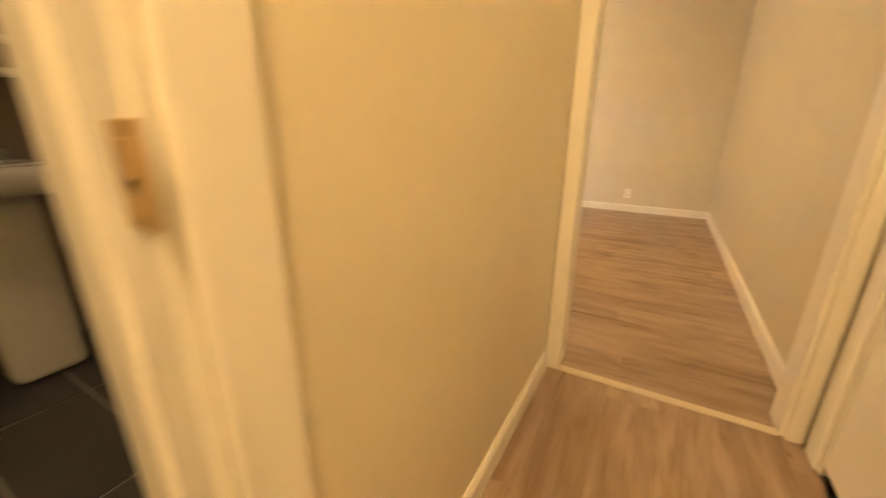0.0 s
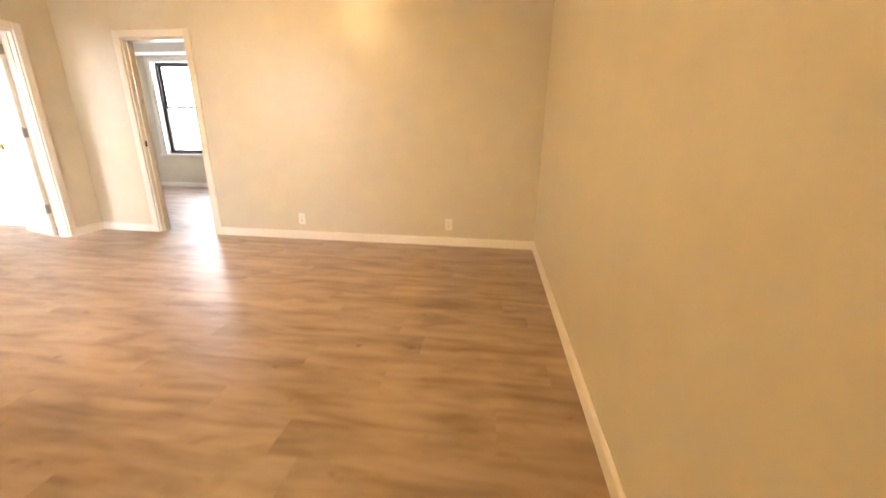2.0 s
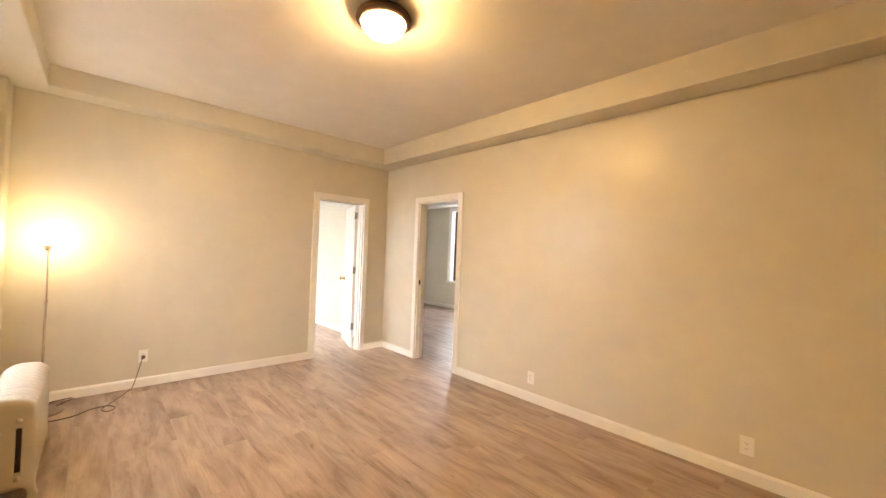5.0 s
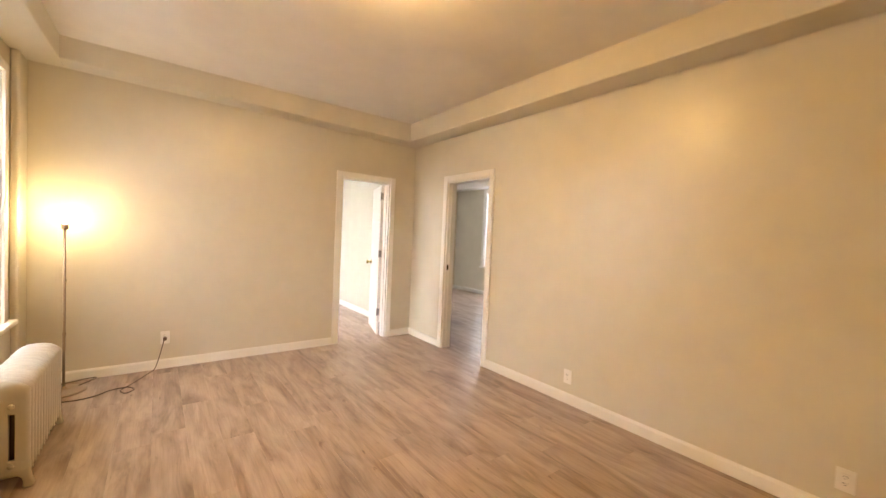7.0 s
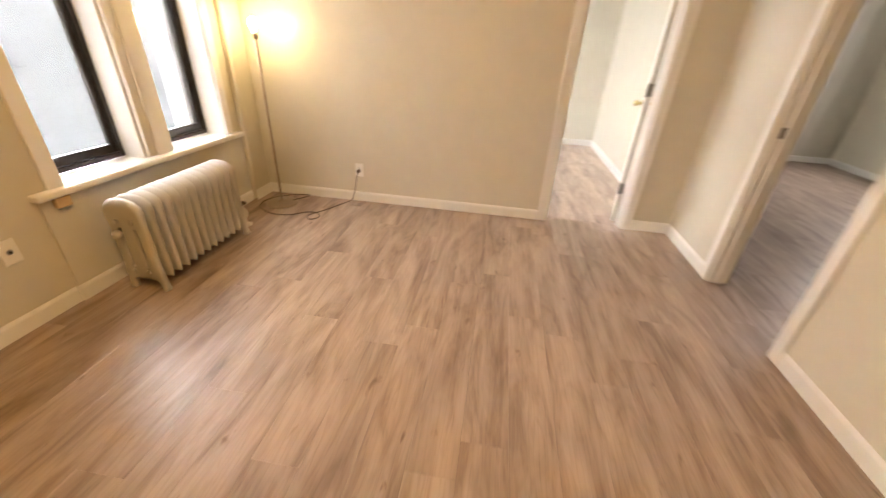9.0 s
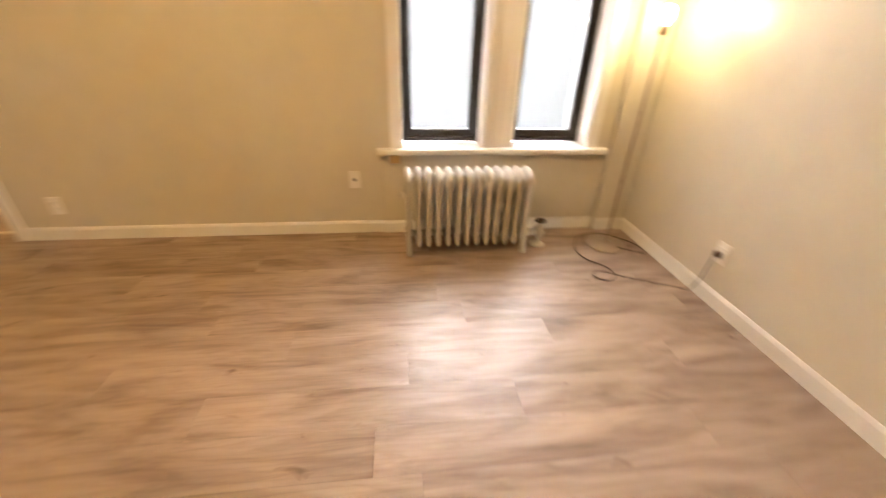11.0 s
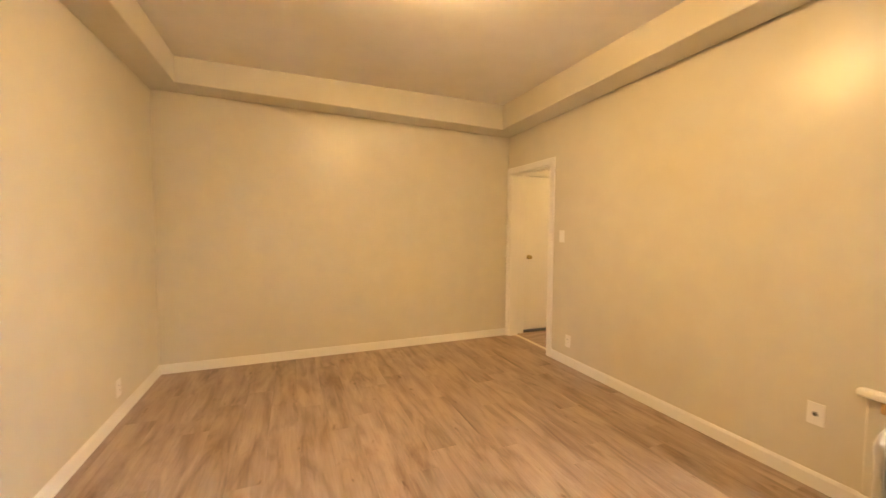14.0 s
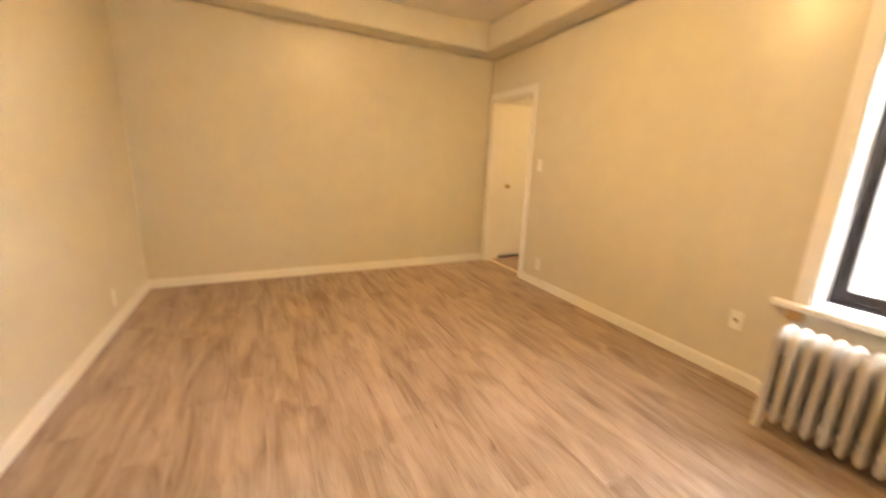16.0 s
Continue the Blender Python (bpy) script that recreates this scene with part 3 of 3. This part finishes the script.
window_3 = tagged(new("window_3"), "black double-hung sash window in a grey bedroom", "window", "", "structure")
sash_window(window_3, BW[0] + 0.03, BW[1] - 0.03, 0.68, 2.43, BY1 + 0.12, out=1, meet=1.60)
for a in ((BW[0] - 0.07, BY1 - 0.018, 0.64, BW[0], BY1, 2.54), (BW[1], BY1 - 0.018, 0.64, BW[1] + 0.07, BY1, 2.54), (BW[0], BY1 - 0.018, 2.47, BW[1], BY1, 2.54)):
    part("casing", box(*a, 0.003), M_TRIM, window_3)
for a in ((BW[0], BY1, 0.64, BW[0] + 0.03, BY1 + 0.2, 2.47), (BW[1] - 0.03, BY1, 0.64, BW[1], BY1 + 0.2, 2.47), (BW[0] + 0.03, BY1, 2.43, BW[1] - 0.03, BY1 + 0.2, 2.47)):
    part("reveal", box(*a, 0.002), M_TRIM, window_3)
part("window_sill", box(BW[0] - 0.09, BY1 - 0.05, 0.635, BW[1] + 0.09, BY1 + 0.2, 0.68, 0.008, 2), M_TRIM, window_3)
window_4 = tagged(new("window_4"), "black double-hung sash window lighting the bright bedroom", "window", "", "structure")
sash_window(window_4, -7.7, -6.8, 0.62, 2.4, RY0 - 0.03)
sash_window(window_4, -6.8, -5.9, 0.62, 2.4, RY0 - 0.03)

# ---- outside ----
slab("ground", -400, -400, -3.3, 400, 400, -3.2, M_GROUND, "pale concrete courtyard below the windows", "ground")
for nm, y, x0, x1, sky_mat in (("backdrop_south", -9.0, -40, 30, M_SKYCARD), ("backdrop_north", 16.0, -26, 14, M_SKYCARD_NORTH)):
    tagged(obj(nm, box(x0, y, -3.2, x1, y + 0.05, 34 if y < 0 else 16), sky_mat), "bright white overcast sky beyond the windows", "sky", "", "structure")


def neighbour():
    b = tagged(new("neighbour_building"), "pale building with board siding across the courtyard", "building")
    part("wall", box(-22.0, -8.6, -3.2, 14.0, -7.4, 2.1), M_FACADE, b)
    part("roof", box(-22.15, -8.7, 2.1, 14.15, -7.25, 2.24), M_FACADE, b)
    siding = bmesh.new()
    for k in range(26):
        add_box(siding, -21.9, -7.40, -3.1 + 0.2 * k, 13.9, -7.385, -3.1 + 0.2 * k + 0.178)
    tagged(part("siding", siding, M_FACADE, b), kind="stuff")
    for x in (-14.1, -11.2, -8.3, -5.1, -2.2, 0.7, 3.6):
        for z in (-2.1, 0.5):
            w = part("window", box(x - 0.42, -7.42, z, x + 0.42, -7.37, z + 1.3, 0.01), M_PANE, b)
            part("sill", box(x - 0.5, -7.385, z - 0.1, x + 0.5, -7.27, z), M_FACADE, w)
            part("meeting_rail", box(x - 0.42, -7.37, z + 0.62, x + 0.42, -7.34, z + 0.68), M_FACADE, w)


neighbour()


# ---- ceiling light ----
def ceiling_light(x, y, z=H, dome=M_DOME):
    e = tagged(new("ceiling_light"), "lit flush ceiling light, frosted glass dome in a dark bronze rim", "ceiling light")
    e.matrix_world = pose(x, y, z)
    part("rim", lathe([(0, 0), (0.138, 0), (0.142, -0.010), (0.156, -0.018), (0.163, -0.030), (0.162, -0.040), (0.152, -0.050), (0.138, -0.057), (0.129, -0.058), (0.126, -0.052), (0.126, -0.02), (0, -0.02)], n=48), M_BRONZE, e, "dark bronze metal rim", True)
    part("dome", lathe([(0.1255, -0.050), (0.124, -0.064), (0.114, -0.088), (0.095, -0.110), (0.066, -0.127), (0.032, -0.136), (0, -0.138)], n=48), dome, e, "glowing frosted glass dome", True)
    part("finial", lathe([(0, -0.134), (0.008, -0.136), (0.009, -0.141), (0.005, -0.146), (0.003, -0.151), (0, -0.152)], n=16), M_BRONZE, e, "", True)


ceiling_light(-2.33, 1.757)
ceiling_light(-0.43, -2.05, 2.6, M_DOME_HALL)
# unseen bathroom fixture, added to brighten the washbasin
ceiling_light(-1.95, -1.6, 2.6, M_DOME_BATH_FILL)


# ---- radiator ----
def radiator(x0, y0, n=13, pitch=0.0621):
    r = tagged(new("radiator"), "cream-painted cast-iron column radiator below the windows", "radiator")
    r.matrix_world = pose(x0, y0, 0)
    dep, zb, zt = 0.215, 0.064, 0.553
    ys = [0.0, 0.0012, 0.0045, 0.010, 0.018, 0.036, 0.049, 0.052, 0.076, 0.079, 0.090, 0.1075,
          0.125, 0.136, 0.139, 0.163, 0.166, 0.179, 0.197, 0.205, 0.2105, 0.2138, 0.215]
    fs = [0.0, 0.012, 0.035, 0.08, 0.165, 0.172, 0.42, 0.668, 0.675, 0.80, 0.86, 0.90, 0.93, 0.96, 0.985, 1.0]
    slots = {(i, k) for i in (7, 14) for k in (5, 6)}

    def top(y):
        return zt - 0.050 * abs(y / dep * 2 - 1) ** 3.0

    def thick(y, f):
        e = min(y, dep - y)
        side = 1.0 if e > 0.018 else 0.10 + 0.90 * math.sqrt(max(0, 1 - (1 - e / 0.018) ** 2))
        return 0.0385 * side * np.interp(f, (0.0, 0.012, 0.035, 0.08, 0.17, 0.68, 0.80, 0.86, 0.90, 0.93, 0.96, 0.985, 1.0),
                                        (0.20, 0.50, 0.76, 0.92, 0.88, 0.88, 0.96, 1.12, 1.22, 1.18, 0.98, 0.60, 0.14))

    def section_mesh():
        bm, g = bmesh.new(), {}
        for i, y in enumerate(ys):
            for k, f in enumerate(fs):
                for q in (-1, 1):
                    g[i, k, q] = bm.verts.new((-0.023 + q * thick(y, f) / 2, y, zb + (top(y) - zb) * f))
        cells = {(i, k) for i in range(len(ys) - 1) for k in range(len(fs) - 1)} - slots
        for i, k in cells:
            ring = ((i, k), (i + 1, k), (i + 1, k + 1), (i, k + 1))
            for q in (-1, 1):
                bm.faces.new([g[a, b, q] for a, b in ring])
            for (di, dk), (p, r) in (((0, -1), (ring[0], ring[1])), ((1, 0), (ring[1], ring[2])), ((0, 1), (ring[2], ring[3])), ((-1, 0), (ring[3], ring[0]))):
                if (i + di, k + dk) not in cells:
                    bm.faces.new((g[(*p, -1)], g[(*r, -1)], g[(*r, 1)], g[(*p, 1)]))
        return bm
    first = part("section", section_mesh(), M_RAD, r, "", True)
    for k in range(1, n):
        o = new("section", first.data)
        o.parent, o.location = r, (-pitch * k, 0, 0)
    hubs = bmesh.new()
    for z in (0.115, 0.500):
        add_lathe(hubs, [(0, 0.01), (0.021, 0.01), (0.021, pitch * n - 0.028), (0, pitch * n - 0.028)], pose(0.004, dep / 2, z, 0, -90, 0), 14)
    part("hub", hubs, M_RAD, r)
    half = [(0.003, 0.150), (0.0, 0.110), (-0.002, 0.078), (-0.006, 0.048), (-0.014, 0.022), (-0.012, 0.005), (0.0, 0.0), (0.018, 0.0), (0.027, 0.008),
            (0.024, 0.028), (0.029, 0.052), (0.044, 0.068), (0.070, 0.077)]
    for k in (0, n - 1):
        foot = bmesh.new()
        rim = half + [(dep / 2, 0.079)] + [(dep - y, z) for y, z in half[::-1]]
        face = foot.faces.new([foot.verts.new((-0.006 - pitch * k, y, z)) for y, z in rim])
        back = bmesh.ops.extrude_face_region(foot, geom=[face])["geom"]
        for v in back:
            if isinstance(v, bmesh.types.BMVert):
                v.co.x -= 0.034
        bmesh.ops.bevel(foot, geom=[e for e in foot.edges if abs(e.verts[0].co.x - e.verts[1].co.x) < 1e-5], offset=0.008, segments=2, profile=0.5, affect="EDGES")
        part("foot", foot, M_RAD, r, "arched cast foot with two flared toes", True)
    # dark strips behind the end slots, the shade between sections put in as colour
    for y in (0.064, 0.151):
        part("slot_shade", box(-0.0405, y - 0.0135, 0.132, -0.0395 + 0.003, y + 0.0135, 0.405), M_RUST_SHADE, r, "dark strip standing in for the shade inside the slot")
    bl = lathe([(0, 0), (0.014, 0), (0.014, 0.012), (0.021, 0.014), (0.021, 0.032), (0.016, 0.040), (0, 0.042)], pose(-0.004, 0.064, 0.362, 0, 90, 0), 14)
    part("air_valve", bl, M_IRON, r, "painted round air valve", True)
    for y, z in ((0.064, 0.428), (0.151, 0.428), (0.064, 0.128), (0.151, 0.128)):
        part("end_boss", lathe([(0, 0), (0.013, 0), (0.012, 0.006), (0, 0.008)], pose(-0.002, y, z, 0, 90, 0), 12), M_RAD, r, "", True)
    return r


radiator(-3.364, 0.160)


def radiator_valve(x, y):
    v = tagged(new("radiator_valve"), "painted steam valve with a dark handwheel at the radiator's foot", "valve")
    v.matrix_world = pose(x, y, 0)
    b = bmesh.new()
    add_lathe(b, [(0, 0), (0.050, 0), (0.050, 0.006), (0.030, 0.012), (0.018, 0.014), (0.018, 0.06), (0.026, 0.064), (0.034, 0.08), (0.036, 0.10), (0.030, 0.125), (0.020, 0.135), (0.014, 0.15), (0.011, 0.175), (0, 0.176)], n=18)
    add_lathe(b, [(0, 0.0), (0.024, 0.0), (0.024, 0.05), (0.029, 0.052), (0.029, 0.075), (0.018, 0.08), (0, 0.08)], pose(0.018, 0, 0.098, 0, 90, 0), 16)
    part("body", b, M_IRON, v, "", True)
    wheel = lathe([(0.006, 0.172), (0.012, 0.172), (0.012, 0.188), (0.006, 0.188)], n=12)
    for k in range(5):
        a = 2 * math.pi * k / 5
        add_tube(wheel, [(0.008 * math.cos(a), 0.008 * math.sin(a), 0.18), (0.03 * math.cos(a), 0.03 * math.sin(a), 0.18)], 0.004, 6)
    ring = [(0.032 * math.cos(2 * math.pi * k / 20), 0.032 * math.sin(2 * math.pi * k / 20), 0.18) for k in range(21)]
    add_tube(wheel, ring, 0.006, 8)
    part("handwheel", wheel, M_RUST_SHADE, v, "dark worn handwheel", True)


radiator_valve(-4.275, 0.262)


# ---- floor lamp with its cord ----
def floor_lamp(x, y):
    f = tagged(new("floor_lamp"), "thin nickel floor lamp with a bare lit bulb and no shade", "floor lamp")
    f.matrix_world = pose(x, y, 0)
    part("base", lathe([(0, 0), (0.132, 0), (0.136, 0.004), (0.134, 0.012), (0.122, 0.018), (0.05, 0.024), (0.02, 0.030), (0.014, 0.040), (0, 0.041)], n=40), M_POLE, f, "round tarnished metal base", True)
    pole = bmesh.new()
    add_tube(pole, [(0, 0, 0.03), (-0.001, -0.001, 0.46), (-0.004, -0.002, 0.88), (-0.008, -0.004, 1.285)], 0.0085, 12)
    for z, k in ((0.46, 0.34), (0.88, 0.68)):
        add_lathe(pole, [(0.009, -0.012), (0.0115, -0.010), (0.0115, 0.010), (0.009, 0.012)], Matrix.Translation((-0.004 * k, -0.002 * k, z)), 12)
    part("pole", pole, M_POLE, f, "", True)
    m = Matrix.Translation((-0.008, -0.004, 1.28))
    part("socket", lathe([(0, 0), (0.011, 0), (0.020, 0.006), (0.021, 0.034), (0.017, 0.046), (0.014, 0.048), (0, 0.048)], m, 18), M_POLE, f, "metal lamp socket", True)
    part("bulb", lathe([(0.012, 0.047), (0.014, 0.058), (0.022, 0.076), (0.0295, 0.098), (0.0300, 0.112), (0.025, 0.130), (0.013, 0.141), (0, 0.144)], m, 20), M_BULB, f, "bare glowing bulb", True)


floor_lamp(-4.757, 0.300)
zc = 0.0045
cord = [(-4.803, 0.383, 0.022), (-4.922, 0.473, 0.026), (-4.967, 0.423, 0.018), (-4.957, 0.283, zc), (-4.843, 0.168, zc), (-4.733, 0.131, zc), (-4.603, 0.188, zc), (-4.518, 0.343, zc),
        (-4.528, 0.483, zc), (-4.618, 0.593, zc), (-4.623, 0.693, zc), (-4.548, 0.738, zc), (-4.491, 0.688, zc), (-4.548, 0.653, 0.013), (-4.703, 0.725, zc),
        (-4.912, 0.828, zc), (-4.977, 0.868, 0.016), (-4.989, 0.898, 0.11), (-4.984, 0.916, 0.19), (-4.978, 0.933, 0.27), (-4.982, 0.940, 0.300)]
cd = tagged(new("lamp_cord"), "thin brown lamp cord looping over the floor to the outlet", "cord")
part("cable", add_tube(bmesh.new(), spline(cord, 8), 0.0038, 8), M_CORD, cd, "", True)
part("plug", box(-5.004, 0.926, 0.271, -4.970, 0.955, 0.301, 0.006, 2), M_CORD, cd, "dark plug")


# ---- outlets and switch ----
def outlet(x, y, z, turn, label, style="duplex", w=0.072, h=0.118):
    """A wall plate in local x-z, facing local -y."""
    e = tagged(new("light_switch" if style == "switch" else "wall_outlet"), label, "switch" if style == "switch" else "outlet", "" if style == "switch" else "wall outlets")
    e.matrix_world = pose(x, y, z, 0, 0, turn)
    part("plate", box(-w / 2, -0.007, -h / 2, w / 2, 0.0, h / 2, 0.003, 2), M_PLATE, e)
    if style == "switch":
        part("rocker", box(-0.016, -0.011, -0.032, 0.016, -0.006, 0.032, 0.002), M_PLATE, e)
        return e
    if style == "decora":
        part("socket_face", box(-0.017, -0.010, -0.034, 0.017, -0.006, 0.034, 0.002), M_PLATE, e)
        cz = (-0.017, 0.017)
    elif style == "single":
        part("socket_face", lathe([(0, 0), (0.0125, 0), (0.0125, 0.002), (0.008, 0.003), (0, 0.003)], pose(0, -0.0065, 0, 90, 0, 0), 20), M_STEEL, e, "small round cable jack")
        part("jack_core", lathe([(0, 0), (0.0055, 0), (0.0055, 0.007), (0, 0.007)], pose(0, -0.008, 0, 90, 0, 0), 14), M_SLOT, e)
        return e
    else:
        for s in (-0.0195, 0.0195):
            part("socket_face", box(-0.017, -0.010, s - 0.0145, 0.017, -0.006, s + 0.0145, 0.004, 2), M_PLATE, e)
        cz = (-0.0195, 0.0195)
    for s in cz:
        bm = bmesh.new()
        for u in (-0.0065, 0.0065):
            add_box(bm, u - 0.0012, -0.0106, s - 0.001, u + 0.0012, -0.0098, s + 0.008)
        add_box(bm, -0.0025, -0.0106, s - 0.009, 0.0025, -0.0098, s - 0.005)
        part("slot", bm, M_SLOT, e)
    part("screw", lathe([(0, 0), (0.003, 0), (0.002, 0.0012), (0, 0.0014)], pose(0, -0.0068, 0, 90, 0, 0), 8), M_NICKEL, e)
    return e


outlet(-2.491, D, 0.226, 0, "white outlet plate low on the greige wall", "decora")
outlet(-0.878, D, 0.228, 0, "white outlet plate low on the greige wall", "decora")
outlet(W, 0.941, 0.291, 90, "white outlet plate with the lamp's dark plug in it", "duplex")
outlet(-1.148, 0.0, 0.240, 180, "white outlet plate beside the hall doorway", "decora")
outlet(-3.036, 0.0, 0.393, 180, "white plate with one small round cable jack beside the radiator", "single")
outlet(-1.024, 0.0, 1.274, 180, "white rocker light switch beside the hall doorway", "switch")


# ---- bathroom ----
def washbasin(x, y):
    s = tagged(new("washbasin"), "white ceramic pedestal washbasin with a dark tap", "washbasin")
    s.matrix_world = pose(x, y, 0)
    b = bmesh.new()
    add_box(b, -0.24, -0.30, 0.755, 0.22, 0.30, 0.86, 0.035, 4)
    part("basin", b, M_CERAMIC, s, "", True)
    part("bowl", lathe([(0.0, 0.864), (0.15, 0.864), (0.165, 0.868), (0.17, 0.866), (0.172, 0.858)], n=28), M_CERAMIC, s, "", True)
    p = bmesh.new()
    add_box(p, -0.16, -0.12, 0.0, 0.10, 0.12, 0.76, 0.045, 4)
    part("pedestal", p, M_CERAMIC, s, "", True)
    t = lathe([(0, 0.858), (0.026, 0.858), (0.022, 0.90), (0.018, 0.95), (0, 0.955)], Matrix.Translation((-0.17, 0, 0)), 16)
    add_tube(t, spline([(-0.17, 0, 0.93), (-0.10, 0, 0.955), (-0.03, 0, 0.935)], 5), 0.011, 10)
    part("tap", t, M_BRONZE, s, "dark metal tap", True)
    for k in (-0.1, 0.1):
        part("tap_handle", lathe([(0, 0.858), (0.022, 0.858), (0.018, 0.885), (0.028, 0.892), (0.026, 0.905), (0, 0.91)], Matrix.Translation((-0.17, k, 0)), 14), M_NICKEL, s, "", True)


washbasin(-2.72, -1.22)
mc = tagged(new("mirror_cabinet"), "mirror cabinet with a white shelf above the washbasin", "mirror")
part("cabinet_body", box(-2.998, -1.65, 1.32, -2.90, -0.85, 1.98, 0.004), M_TRIM, mc)
part("mirror", box(-2.899, -1.63, 1.34, -2.893, -0.87, 1.96), M_MIRROR, mc)
part("shelf", box(-2.998, -1.65, 1.19, -2.85, -0.85, 1.215, 0.004), M_TRIM, mc)


# ---- planks and tiles ----
def planks(parent, x0, y0, x1, y1, along, width=0.182, length=1.22, seed=1):
    """Separate planks with fine edges; alike planks share a mesh."""
    rng, cache = random.Random(seed), {}
    du, dv = (x1 - x0, y1 - y0) if along == "x" else (y1 - y0, x1 - x0)
    v, row = -rng.uniform(0.02, 0.15), 0
    while v < dv:
        u = -rng.uniform(0.1, 0.5) * length - (row % 3) * 0.35
        while u < du:
            a, b, c, d = max(0, u), min(du, u + length), max(0, v), min(dv, v + width)
            if b - a > 0.01 and d - c > 0.008:
                key = (round(b - a, 3), round(d - c, 3))
                if key not in cache:
                    hx, hy, e = (b - a) / 2 - 0.0002, (d - c) / 2 - 0.0002, 0.0006
                    bm = bmesh.new()
                    lo = [bm.verts.new((sx * hx, sy * hy, -0.005)) for sx, sy in ((-1, -1), (1, -1), (1, 1), (-1, 1))]
                    md = [bm.verts.new((sx * hx, sy * hy, -0.0006)) for sx, sy in ((-1, -1), (1, -1), (1, 1), (-1, 1))]
                    hi = [bm.verts.new((sx * (hx - e), sy * (hy - e), 0)) for sx, sy in ((-1, -1), (1, -1), (1, 1), (-1, 1))]
                    bm.faces.new(hi)
                    for r0, r1 in ((lo, md), (md, hi)):
                        for k in range(4):
                            bm.faces.new((r0[k], r0[(k + 1) % 4], r1[(k + 1) % 4], r1[k]))
                    me = bpy.data.meshes.new("plank")
                    bm.to_mesh(me)
                    bm.free()
                    me.materials.append(M_WOOD)
                    cache[key] = me
                o = new("plank", cache[key])
                cu, cv = (a + b) / 2, (c + d) / 2
                o.parent = parent
                o.location = (x0 + cu, y0 + cv, 0) if along == "x" else (x0 + cv, y0 + cu, 0)
                o.rotation_euler = (0, 0, (0 if along == "x" else math.pi / 2) + (math.pi if rng.random() < 0.5 else 0))
            u += length
        v += width
        row += 1


def floor(name, x0, y0, x1, y1, mat, label):
    return slab(name, x0, y0, -0.15, x1, y1, -0.005, mat, label, "floor")


fl = floor("floor", W - T / 2, -0.11, 0.0, D + T / 2, M_SUB, "brown-grey oak vinyl plank floor of the living room")
planks(fl, W - T / 2, 0.0, 0.0, D + T / 2, "x", seed=3)
planks(fl, EO[0], -0.11, EO[1], 0.0, "x", seed=4)
fh = floor("floor_hall", HX - 0.07, -2.72, T, -0.11, M_SUB, "oak vinyl plank floor of the hall")
planks(fh, HX, -2.72, 0.04, -0.11, "y", seed=5)
fa = floor("floor_bedroom_west", RX0, RY0, W - T / 2, RY1, M_SUB, "oak vinyl plank floor of the bright bedroom")
planks(fa, RX0, RY0, W - T / 2, RY1, "x", seed=6)
fb = floor("floor_bedroom_north", BX0, D + T / 2, BX1, BY1, M_SUB, "oak vinyl plank floor of the grey bedroom")
planks(fb, BX0, D + T / 2, BX1, BY1, "x", seed=7)
ft = floor("floor_bath", -3.0, -2.72, HX - 0.07, -TS, M_GROUT, "charcoal tile floor with pale grout lines")
for i in range(4):
    for k in range(8):
        xa, ya = -3.0 + i * 0.605, -2.72 + k * 0.305
        if ya + 0.3 > -0.42 or xa + 0.6 > HX - 0.07:
            xb, yb = min(xa + 0.6, HX - 0.07), min(ya + 0.3, -0.42)
        else:
            xb, yb = xa + 0.6, ya + 0.3
        if xb - xa > 0.02 and yb - ya > 0.02:
            part("tile", box(xa + 0.002, ya + 0.002, -0.005, xb - 0.002, yb - 0.002, 0.0, 0.0012), M_TILE, ft)
